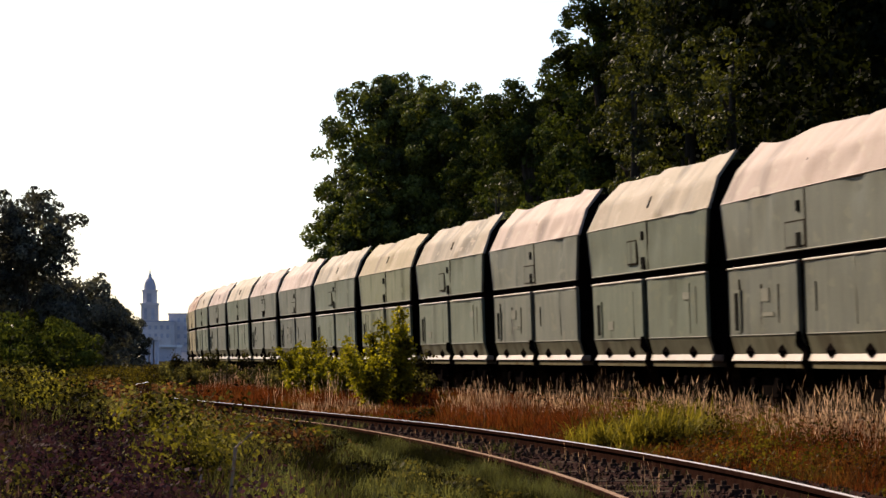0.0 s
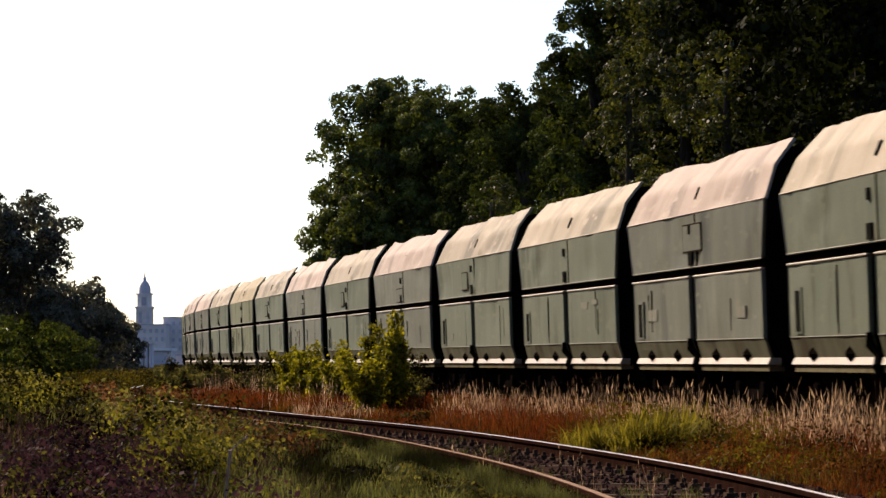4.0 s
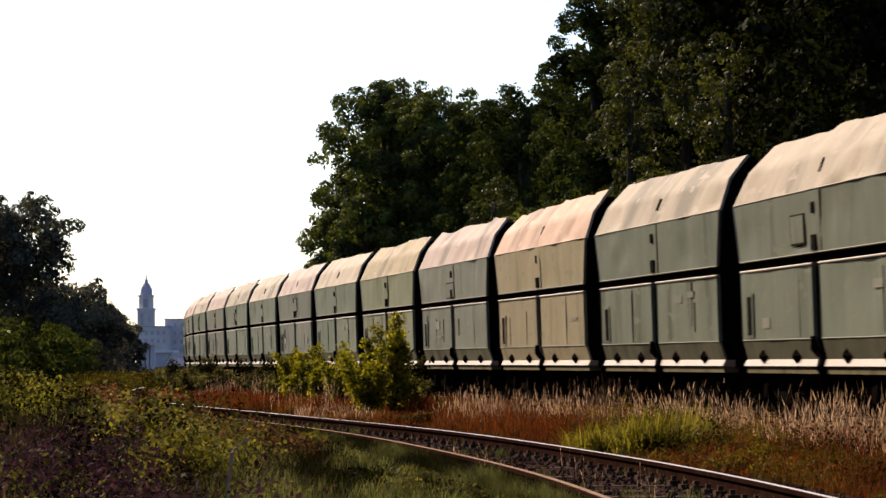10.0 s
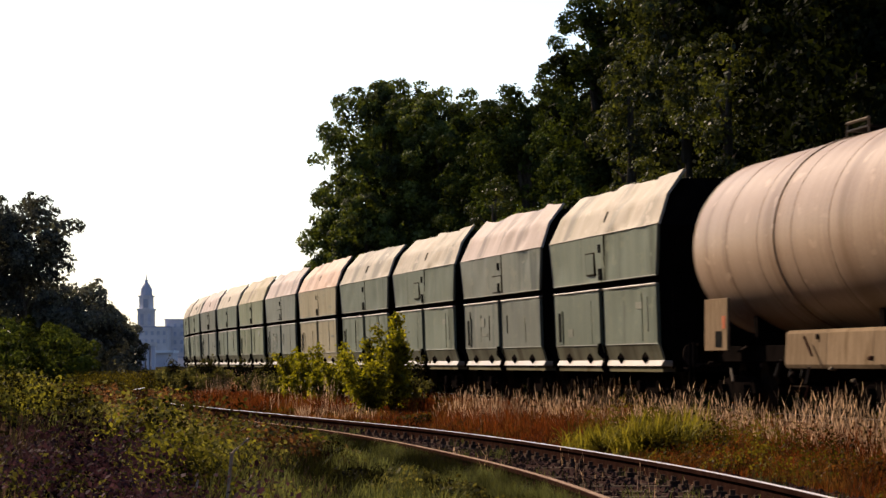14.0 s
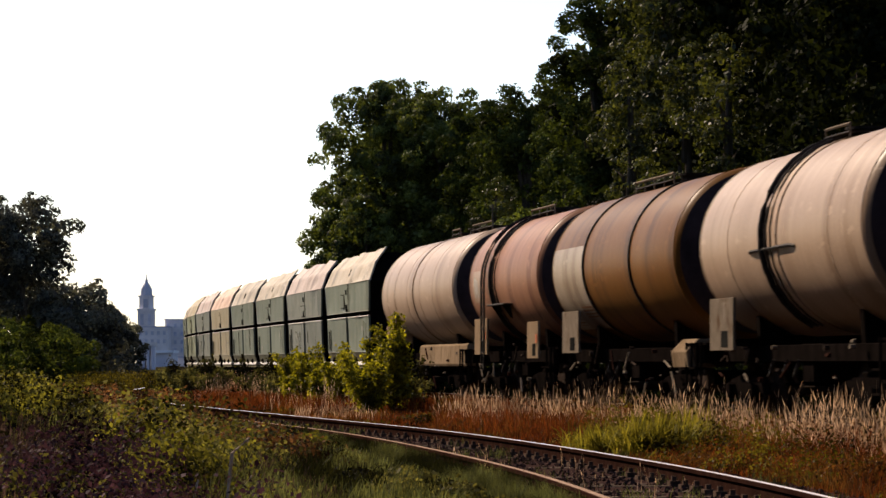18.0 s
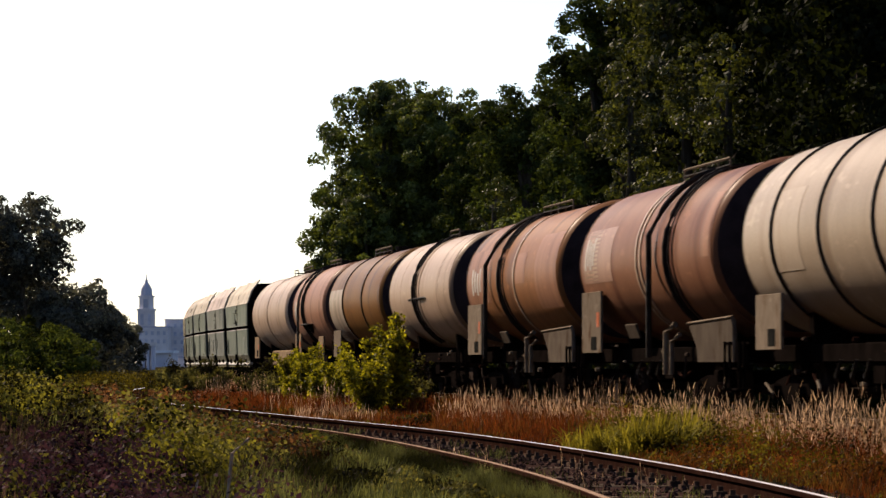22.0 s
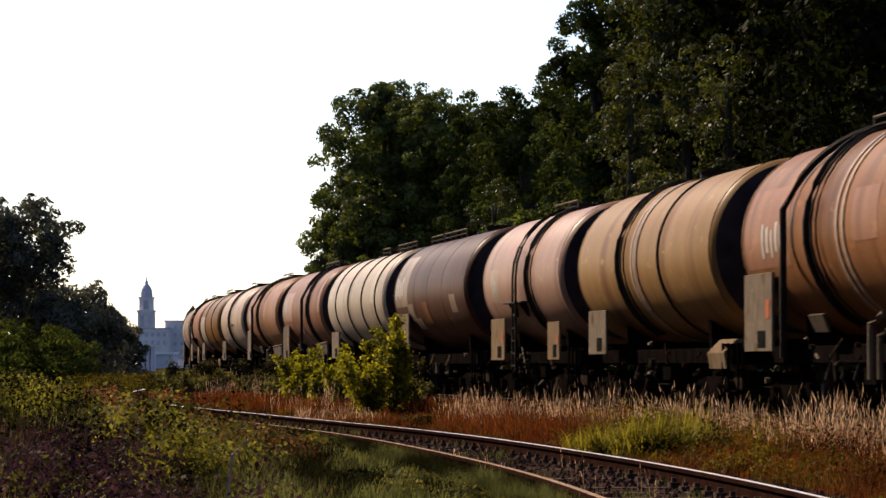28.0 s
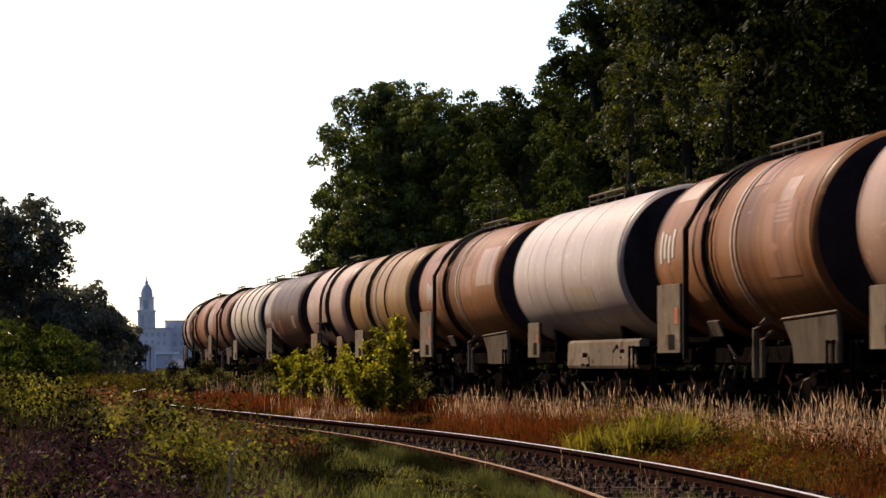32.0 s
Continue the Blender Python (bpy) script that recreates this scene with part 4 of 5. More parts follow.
        part("stay_plate", bm, M_SUPPORT, w, "small angled stay plate", 0.01)
    for f in spec.get("toolbox", ()):
        bm = bmesh.new()
        y = at(f)
        prism(bm, [(-1.38, 0.82), (-1.42, 1.1), (-1.2, 1.32), (-0.9, 1.32), (-0.9, 0.82)], y - 1.3, y)
        part("tool_box", bm, M_TANBOARD, w, "tan tool box", 0.015)
    if spec.get("cross"):
        f, z, broad = spec["cross"]
        y = at(f)
        if broad:   # a foot board on brackets
            bm = bmesh.new()
            box(bm, -1.58, -1.36, y - 2.2, y + 0.3, z, z + 0.04)
            board_on = part("foot_board", bm, M_DARKPIPE, w, "dark level foot board", 0.008)
            for dy in (-1.8, -0.3):
                bm = bmesh.new()
                prism(bm, [(-1.55, z), (-1.35, z), (-1.30, z - 0.3), (-1.36, z - 0.28)], y + dy, y + dy + 0.05)
                part("bracket", bm, M_DARKPIPE, board_on)
        else:
            bm = bmesh.new()
            tube(bm, [(-1.48, y + 0.1, z - 0.01), (-1.525, y - 0.1, z), (-1.525, y - 2.9, z + 0.02), (-1.48, y - 3.1, z)], 0.027, 6)
            part("hand_bar", bm, M_DARKPIPE, w, "dark level hand bar")
    bm = bmesh.new()
    tube(bm, [(-0.6, half * 0.3, 1.05), (-0.6, -half * 0.25, 1.05)], 0.16, 10)
    box(bm, -0.95, 0.3, -0.35, 0.35, 0.62, 0.95)
    part("brake_gear", bm, M_HULL, w)
    for k in (-0.5, 0.3, 1.3):
        bm = bmesh.new()
        tube(bm, [(-1.2, k, 0.95), (-1.25, k + 0.1, 0.7), (-1.15, k + 0.35, 0.62)], 0.03, 5)
        part("valve_rod", bm, M_DARKPIPE, w)
    # small fittings added at random under the frame: cocks, brackets, brake rods; pale ones paint glints
    rng = random.Random(int(ln * 100) + len(label))
    for k in range(22):
        y, z, e = rng.uniform(-half, half), rng.uniform(0.5, 1.3), rng.uniform(0.03, 0.07)
        x = -rng.uniform(1.12, 1.36)
        bm = bmesh.new()
        if k % 3 == 0:
            tube(bm, [(x, y, z), (x - 0.03, y + rng.uniform(-0.7, 0.7), z - rng.uniform(0.05, 0.4))], 0.022, 5)
        elif k % 3 == 1:
            tube(bm, [(x, y, z), (x - 0.08, y, z)], e * 0.7, 8)
        else:
            prism(bm, [(x, z), (x - e, z + 0.02), (x - e * 0.8, z + e), (x, z + e * 1.2)], y, y + e * rng.uniform(1, 3))
        part("fitting", bm, rng.choice((M_GREYBOARD, M_RAILING, M_RUST, M_WHEEL, M_RUST, M_WHEEL)), w)
    buffers(w, fl + 0.62)
    return w


WAGONS = []   # (thing, place along the train, half distance of the bogies)
HOP_LABEL = {"green": "grey-green steel hopper wagon with pale roof slopes", "grey": "dull grey hopper wagon with pinkish roof slopes",
             "tan": "sandy tan hopper wagon with dented roof slopes", "moss": "mossy yellow-grey hopper wagon with stained roof slopes"}
HOP_ROW = ["green", "grey", "green", "green", "tan", "grey", "moss", "green", "grey", "green", "green", "grey",
           "green", "grey", "green", "moss", "green", "grey", "grey", "green", "grey", "green", "tan", "grey", "green", "grey", "green", "grey"]


def build_hoppers():
    made = {}
    for k, kind in enumerate(HOP_ROW):
        key = (kind, k % 2)
        if key not in made:
            made[key] = hopper(kind, 40 + len(made), HOP_LABEL[kind])
            w = made[key]
        else:
            w = copy_thing(made[key], Matrix())
        WAGONS.append((w, 30.52 + 12.725 * k, 3.6))


TANKS = [
    (21.3, dict(len=13.6, paint="cream", seams=(0.2, 0.38, 0.56, 0.74), bands=(0.47,), rails=((0.5, 0.6), (0.76, 0.99)), skirt=True, boards="tan", signs=((0.06, 1.1, 1.95, 1.9),), mark=True, dome=0.66),
     "tan cream tank wagon with thin weld seams and a tan skirt"),
    (4.8, dict(len=9.6, paint="pinkbrown", ladder=0.30, straps=(0.36,), patches=((0.05, 0.17, -19, 10, "cream"),), bars=((0.075, 0.145, -14, 5, 3),), rails=((0.3, 0.62),), boards="tan", signs=((0.06, 1.1, 1.95, 1.9), (0.85, 1.0, 1.8, 1.4)), cross=(0.36, 2.22, True), mark=True),
     "pinkish brown tank wagon with a ladder and a strap"),
    (-6.8, dict(len=12.6, paint="ochre", hoops=(0.29, 0.675), patches=((0.0, 0.275, -55, 16, "palecream"), (0.03, 0.1, -50, -36, "brown"), (0.17, 0.27, -42, -30, "brown")), rails=((0.30, 0.6),), toolbox=(0.95,), signs=((0.08, 1.1, 1.95, 1.9),), dome=0.6),
     "rusty ochre tank wagon with two dark hoops and a cream patch"),
    (-21.7, dict(len=11.4, paint="cream", straps=(0.45,), bands=(0.52,), seams=(0.2, 0.82), cross=(0.36, 2.62, False), rails=((0.42, 0.56),), signs=((0.06, 1.1, 1.95, 1.9),)),
     "cream tank wagon with a dark strap and a level bar"),
    (-36.1, dict(len=12.5, paint="brown", pipes=(0.28,), straps=(0.41,), bands=(0.56,), patches=((0.78, 0.995, -30, 34, "pinkbrown"), (0.58, 0.68, -6, 20, "pinkbrown"), (0.01, 0.27, -20, 30, "pinkbrown")), bars=((0.07, 0.19, -12, 12, 4),), rails=((0.4, 0.7),), saddles=((0.795, 3.5),), brackets=(0.66,), signs=((0.0, 1.1, 2.3, 2.1),), mark=True),
     "rusty brown tank wagon with a bent pipe and worn emblem"),
    (-51.45, dict(len=12.5, paint="red", pipes=(0.61,), straps=(0.71,), bands=(0.475, 0.505), patches=((0.03, 0.27, -14, 27, "pinkcream"), (0.03, 0.15, -12, 25, "cream"), (0.42, 0.56, 56, 68, "pinkcream"), (0.93, 0.985, -6, 38, "pinkbrown")), bars=((0.045, 0.13, -4, 20, 4),), rails=((0.42, 0.74),), saddles=((0.795, 3.5),), brackets=(0.66,), signs=((0.0, 1.1, 2.3, 2.1),), mark=True, slant=0.6),
     "reddish brown tank wagon with faded pink patches"),
    (-66.5, dict(len=13.7, paint="palecream", hoops=(0.16, 0.40, 0.645, 0.875), patches=((0.0, 0.155, -50, 22, "patch"), (0.17, 0.30, -22, 26, "patch"), (0.79, 0.865, -4, 38, "patch")), rails=((0.44, 0.56), (0.7, 0.99)), signs=((0.06, 1.1, 1.95, 1.9),), dome=0.65),
     "cream tank wagon with four dark hoops"),
    (-82.8, dict(len=12.9, paint="dark", patches=((0.02, 0.21, -13, 44, "greytan"), (0.19, 0.27, -30, -11, "greytan"), (0.25, 0.33, -40, -27, "greytan"), (0.40, 0.47, -34, -10, "brown"), (0.80, 0.87, -24, -6, "greytan")), seams=(0.3, 0.5, 0.7), bars=((0.03, 0.15, -4, 18, 4),), rails=((0.02, 0.20), (0.22, 0.52)), signs=((0.05, 1.1, 2.3, 2.1),), dome=0.7),
     "dark brown tank wagon with paler patches and emblem"),
    (-98.8, dict(len=10.2, paint="pinkcream", ladder=0.52, straps=(0.62,), patches=((0.10, 0.22, -19, 10, "cream"),), bars=((0.13, 0.20, -13, 4, 3),), rails=((0.38, 0.66),), boards="tan", signs=((0.10, 1.0, 1.95, 1.9), (0.85, 1.0, 1.8, 1.4)), cross=(0.36, 2.26, True), mark=True),
     "pinkish tank wagon with a long ladder down its side"),
    (-111.3, dict(len=12.6, paint="olive", straps=(0.36,), hoops=(0.655,), bands=(0.455, 0.475, 0.49), toolbox=(0.96,), signs=((0.08, 1.1, 1.95, 1.9),), dome=0.5),
     "olive tan tank wagon with a pale band and straps"),
    (-126.55, dict(len=12.6, paint="brown", pipes=(0.28,), straps=(0.39,), bands=(0.53, 0.56), patches=((0.02, 0.27, -18, 30, "pinkbrown"), (0.60, 0.72, -10, 18, "pinkbrown"), (0.78, 0.97, -2, 34, "pinkcream")), bars=((0.12, 0.25, -12, 8, 5),), rails=((0.36, 0.66),), saddles=((0.795, 3.5),), brackets=(0.66,), signs=((0.0, 1.1, 2.3, 2.1),), mark=True),
     "brown tank wagon with a bent pipe and faded writing"),
    (-142.0, dict(len=12.3, paint="white", seams=(0.15, 0.33, 0.5, 0.68), skirt=True, rails=((0.30, 0.62),), patches=((0.55, 0.75, -34, -14, "patch"),), signs=((0.14, 1.05, 1.8, 1.5),), mark=True, dome=0.66),
     "clean off-white tank wagon with a grey skirt"),
    (-158.0, dict(len=12.1, paint="brown", pipes=(0.27,), straps=(0.38,), bands=(0.545, 0.57), patches=((0.04, 0.19, 38, 56, "cream"), (0.74, 0.92, -24, 20, "pinkbrown"), (0.80, 0.88, 8, 36, "pinkcream"), (0.58, 0.68, 36, 60, "pinkbrown")), bars=((0.04, 0.16, -6, 16, 4),), rails=((0.4, 0.7),), saddles=((0.795, 3.5),), brackets=(0.66,), signs=((0.0, 1.1, 2.3, 2.1),), mark=True),
     "tan brown tank wagon with emblem and cream patches"),
    (-173.1, dict(len=12.0, paint="pinkcream", hoops=(0.3, 0.7), rails=((0.4, 0.7),), signs=((0.05, 1.1, 1.95, 1.9),)),
     "pinkish cream tank wagon at the end of the train"),
]


def build_tanks():
    for front, spec, label in TANKS:
        w = tank(spec, label)
        WAGONS.append((w, front - spec["len"] / 2, spec["len"] / 2 - 1.7))


build_hoppers()
build_tanks()


# ---------------------------------------------------------------- trees and shrubs
def leaves_facing(rng, centres, facing, length, width):
    """Rhombic leaves at the given places, roughly square to the given directions."""
    n = len(centres)
    up = facing + rng.normal(0, 0.42, (n, 3))
    up /= np.linalg.norm(up, axis=1)[:, None] + 1e-9
    d = rng.normal(size=(n, 3)); d[:, 2] -= 0.5
    d -= up * (d * up).sum(1)[:, None]
    d /= np.linalg.norm(d, axis=1)[:, None] + 1e-9
    e = np.cross(up, d)
    k = rng.uniform(0.55, 1.25, n)[:, None]
    l, w = d * np.reshape(length, (-1, 1)) * k / 2, e * np.reshape(width, (-1, 1)) * k / 2
    return np.stack([centres - l, centres - l * 0.1 + w, centres + l, centres - l * 0.1 - w], 1)


def crown_leaves(rng, blobs, n, leaf):
    """Leaves on the outer shells of many small puffs, which cover overlapping blobs (x, y, z, rx, rz); some inside."""
    blobs = np.array(blobs)
    weight = blobs[:, 3] ** 2
    size = max(0.42, 3.4 * leaf)
    nc = max(24, int(n / 130))
    pick = blobs[rng.choice(len(blobs), nc, p=weight / weight.sum())]
    d = rng.normal(size=(nc, 3)); d[:, 2] = np.where(d[:, 2] < -0.6, -d[:, 2], d[:, 2])
    d /= np.linalg.norm(d, axis=1)[:, None]
    c = pick[:, :3] + d * rng.uniform(0.72, 1.0, nc)[:, None] * pick[:, [3, 3, 4]]
    rad = size * rng.uniform(0.45, 1.1, nc)
    k = rng.choice(nc, n, p=rad ** 2 / (rad ** 2).sum())
    e = rng.normal(size=(n, 3)) + 0.75 * d[k] + np.array([0, 0, 0.3])
    e /= np.linalg.norm(e, axis=1)[:, None]
    pts = c[k] + e * (rad[k] * rng.uniform(0.6, 1.06, n))[:, None] * np.array([1, 1, 0.78])
    inner = rng.uniform(0, 1, n) < 0.14
    pts = np.where(inner[:, None], c[k] - d[k] * (0.8 * rad[k])[:, None] + rng.normal(0, 0.5, (n, 3)) * rad[k][:, None], pts)
    grow = np.where(inner, 1.7, 1.0)
    keep = pts[:, 2] > 0.1
    return leaves_facing(rng, pts[keep], e[keep], leaf * grow[keep], leaf * 0.66 * grow[keep])


def tree(name, label, seed, height, width, base, n, leaf, material, lean=0.0, tall=1.0):
    """Trunk, limbs and a crown of clumped leaves. base: height at which the crown begins."""
    rng = np.random.default_rng(seed)
    t = thing(name, label, "tree", "trees behind the track")
    bm = bmesh.new()
    tube(bm, [(0, 0, -0.4), (0.05 * width, 0, height * 0.3), (lean * height * 0.4, 0.1, height * 0.6), (lean * height * 0.7, 0, height * 0.86)],
         [0.028 * height, 0.02 * height, 0.012 * height, 0.004 * height], 8)
    part("trunk", bm, M_BARK, t)
    # overlapping leaf masses spread evenly over an egg-shaped crown
    blobs = []
    r0 = min(0.25 * width, 0.3 * (height - base))
    tallness = (height - base) / width
    nb = int(11 + 7 * tallness)
    for i in range(nb):
        f = (i + 0.5) / nb
        up, a = 1 - 2 * f, i * 2.4 + rng.uniform(-0.4, 0.4)
        flat = math.sqrt(1 - abs(up) ** 3.4)
        r = r0 * rng.uniform(0.8, 1.15)
        off = (width / 2 - r) * flat * rng.uniform(0.86, 1.06)
        z = (height + base) / 2 + ((height - base) / 2 - r * 0.9) * up * rng.uniform(0.93, 1.02)
        blobs.append((math.cos(a) * off + lean * height * (z / height), math.sin(a) * off, z, r, r * 0.9 * min(tall, 1.15)))
        if i % 4 == 0 and z > 0.2 * height:
            bm = bmesh.new()
            z0 = max(height * 0.15, z - 0.25 * height)
            tube(bm, [(0.03 * width, 0, z0), (blobs[-1][0] * 0.5, blobs[-1][1] * 0.5, z - r * 0.4), (blobs[-1][0], blobs[-1][1], z)], [0.009 * height, 0.006 * height, 0.002 * height], 6)
            part("limb", bm, M_BARK, t)
    crown = new("crown", quad_mesh("crown", crown_leaves(rng, blobs, n, leaf), material))
    crown.parent = t
    return t


def across(column):
    return (column - 784) / 1.568


def set_tree(t, column, dist, turn):
    x = across(column) / 1000 / FOCAL * dist
    t.matrix_basis = Matrix.Translation((x, dist, float(ground_z(x, dist)))) @ Matrix.Rotation(turn, 4, "Z")
    return t


def plant(t, places):
    for k, (column, dist, turn) in enumerate(places):
        if k == 0:
            set_tree(t, column, dist, turn)
        else:
            x = across(column) / 1000 / FOCAL * dist
            copy_thing(t, Matrix.Translation((x, dist, float(ground_z(x, dist)))) @ Matrix.Rotation(turn, 4, "Z"))


def rows_of(t, places):
    """Copies at (x, y, turn) on the ground."""
    for x, y, a in places:
        copy_thing(t, Matrix.Translation((x, y, float(ground_z(x, y)))) @ Matrix.Rotation(a, 4, "Z"))


def build_trees():
    big = "tall dark broadleaf tree in dense summer leaf"
    plant(tree("broadleaf_tree", "large round broadleaf tree, dark against the sky", 21, 18.8, 9.8, -4.0, 90000, 0.20, LEAF_MID), [(680, 205, 0.3)])
    plant(tree("broadleaf_tree", big, 22, 17.6, 8.2, -3.0, 70000, 0.195, LEAF_MID), [(790, 202, 1.0), (730, 216, 2.0)])
    plant(tree("broadleaf_tree", big, 23, 17.0, 6.6, -2.0, 52000, 0.18, LEAF_DARK), [(930, 186, 0.2), (862, 196, 2.3), (810, 224, 3.1), (900, 214, 4.0), (965, 204, 5.2), (735, 226, 1.4)])
    plant(tree("broadleaf_tree", big, 26, 18.2, 4.8, 0.5, 44000, 0.16, LEAF_DARK), [(1056, 154, 0.2), (1006, 180, 2.0)])
    # Trees in LEAF_DEEP carry their shade in the leaf colour
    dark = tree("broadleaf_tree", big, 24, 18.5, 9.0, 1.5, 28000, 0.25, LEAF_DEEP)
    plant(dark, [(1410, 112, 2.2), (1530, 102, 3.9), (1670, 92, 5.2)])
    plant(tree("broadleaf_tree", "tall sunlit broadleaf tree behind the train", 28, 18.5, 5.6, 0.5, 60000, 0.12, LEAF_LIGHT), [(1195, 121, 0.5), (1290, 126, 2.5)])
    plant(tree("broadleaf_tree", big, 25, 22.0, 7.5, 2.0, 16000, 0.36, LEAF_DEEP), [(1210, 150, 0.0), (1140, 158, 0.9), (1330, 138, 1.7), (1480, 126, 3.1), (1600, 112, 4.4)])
    # unseen rows of trees, added beside and behind the camera to block sky light
    plain = tree("broadleaf_tree", "unseen tall tree added to block sky light", 27, 19.0, 10.0, 1.5, 1900, 1.6, LEAF_DARK)
    plain.matrix_basis = Matrix.Translation((21, 62, -0.24))
    rows_of(plain, [(21 + 1.5 * (k % 2), 53 - 9 * k, 1.3 * k) for k in range(12)])
    rows_of(plain, [(13 - 8 * k, -40 - 3 * (k % 2), 0.9 * k) for k in range(5)])
    rows_of(plain, [(-20 - 1.5 * (k % 2) - 0.15 * max(0, -34 + 11 * k), -34 + 11 * k, 1.1 * k) for k in range(13)])
    # slimmer, lighter trees in front of the dark ones
    plant(tree("poplar_sapling", "slim light green young poplar beside the track", 31, 10.8, 3.6, -1.5, 16000, 0.115, LEAF_LIGHT, 0.0, 1.3), [(872, 178, 0.0), (1120, 110, 2.0), (1215, 104, 4.0), (1290, 100, 1.0)])
    plant(tree("poplar_sapling", "light green young poplar beside the track", 32, 7.0, 2.6, -1.5, 9000, 0.11, LEAF_LIGHT, 0.02, 1.2), [(1040, 126, 1.0), (900, 150, 3.0), (1180, 100, 5.0), (760, 185, 0.5)])
    plant(tree("bushy_tree", "bushy mid green tree low behind the train", 33, 7.5, 5.5, -3.5, 14000, 0.16, LEAF_MID), [(620, 196, 0.0), (740, 180, 1.1), (850, 160, 2.0), (960, 138, 3.3), (572, 208, 5.1)])
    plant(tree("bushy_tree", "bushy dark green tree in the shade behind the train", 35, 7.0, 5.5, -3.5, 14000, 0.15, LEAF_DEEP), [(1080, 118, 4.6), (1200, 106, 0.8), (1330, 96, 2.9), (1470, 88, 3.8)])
    plant(tree("bushy_tree", "tall bushy green tree at the edge of the wood", 34, 11.0, 5.6, -4.0, 26000, 0.2, LEAF_MID), [(606, 203, 0.0), (650, 200, 2.0)])
    # across the siding
    plant(tree("broadleaf_tree", "open-crowned broadleaf tree over the far hedge", 41, 13.1, 9.2, 3.6, 20000, 0.25, LEAF_HAZED, 0.0), [(32, 240, 0.4), (-150, 236, 2.4)])
    hedge = tree("hedge_shrub", "large dark green hedge shrub beside the siding", 42, 8.0, 7.8, -5.0, 17000, 0.28, LEAF_HAZED)
    plant(hedge, [(135, 262, 0.0), (40, 250, 1.0), (-60, 240, 2.2), (-160, 230, 3.0)])
    plant(tree("hedge_shrub", "dark green hedge shrub beside the siding", 43, 6.0, 5.8, -4.0, 13000, 0.25, LEAF_HAZED), [(178, 270, 0.0), (105, 235, 1.5), (192, 305, 2.5), (213, 345, 3.5)])
    plant(tree("hedge_shrub", "lighter green rounded shrub on the bank", 44, 3.2, 5.2, -2.0, 9000, 0.15, LEAF_BANK), [(98, 165, 0.0), (15, 150, 2.0), (-80, 140, 1.0)])


def shrub(label, seed, height, width, n, leaf, material):
    rng = np.random.default_rng(seed)
    t = thing("shrub", label, "shrub", "shrubs between the tracks")
    tips = []
    for i in range(11):
        a, k = rng.uniform(0, 6.28), rng.uniform(0.2, 1.0)
        hh = height * (1.0 if i == 0 else rng.uniform(0.5, 0.92))
        tip = Vector((math.cos(a) * width / 2 * k * (0.2 if i == 0 else 1), math.sin(a) * width / 2 * k, hh))
        tips.append(tip)
        bm = bmesh.new()
        tube(bm, [(0, 0, -0.1), (tip.x * 0.4, tip.y * 0.4, hh * 0.45), tip[:]], [0.02, 0.013, 0.004], 5)
        part("stem", bm, M_BARK, t)
    pts = []
    for tip in tips:
        m = n // len(tips)
        f = rng.uniform(0.12, 1.02, m) ** 0.8
        axis = np.stack([tip.x * f, tip.y * f, tip.z * f], 1)
        pts.append(axis + rng.normal(0, 1, (m, 3)) * (width * 0.115 * (1.15 - f * 0.7))[:, None] * np.array([1, 1, 0.5]))
    pts = np.concatenate(pts)
    pts = pts[pts[:, 2] > 0.03]
    f = new("foliage", quad_mesh("foliage", leaves_at(rng, pts, leaf, leaf * 0.7, 0.2), material))
    f.parent = t
    return t


def tussock(seed, height, reach, n):
    """Drooping grass: blades that rise, bend over and hang."""
    rng = np.random.default_rng(seed)
    t = thing("grass_tussock", "yellow-green drooping grass tussock on the ballast edge", "grass", "grass tussocks beside the siding")
    a, k, h = rng.uniform(0, 6.283, n), rng.uniform(0.15, 1.0, n), height * rng.uniform(0.5, 1.1, n)
    out = np.stack([np.cos(a), np.sin(a), np.zeros(n)], 1) * (reach * k)[:, None]
    foot = rng.normal(0, 0.12, (n, 3)) * np.array([1, 1.6, 0])
    side = np.stack([-np.sin(a), np.cos(a), np.zeros(n)], 1) * 0.013
    at = []
    for u in (0, 0.3, 0.55, 0.8, 1.0):
        lift = h * (2.1 * u - 1.55 * u * u * (0.4 + 0.6 * k))
        at.append((foot + out * u ** 1.3 + np.stack([0 * h, 0 * h, lift], 1), side * (1.1 - u)))
    quads = np.concatenate([np.stack([p - s, p + s, q + r, q - r], 1) for (p, s), (q, r) in zip(at, at[1:])])
    f = new("blade_tuft", quad_mesh("blade_tuft", quads, BLADE_TUSSOCK))
    f.parent = t
    return t


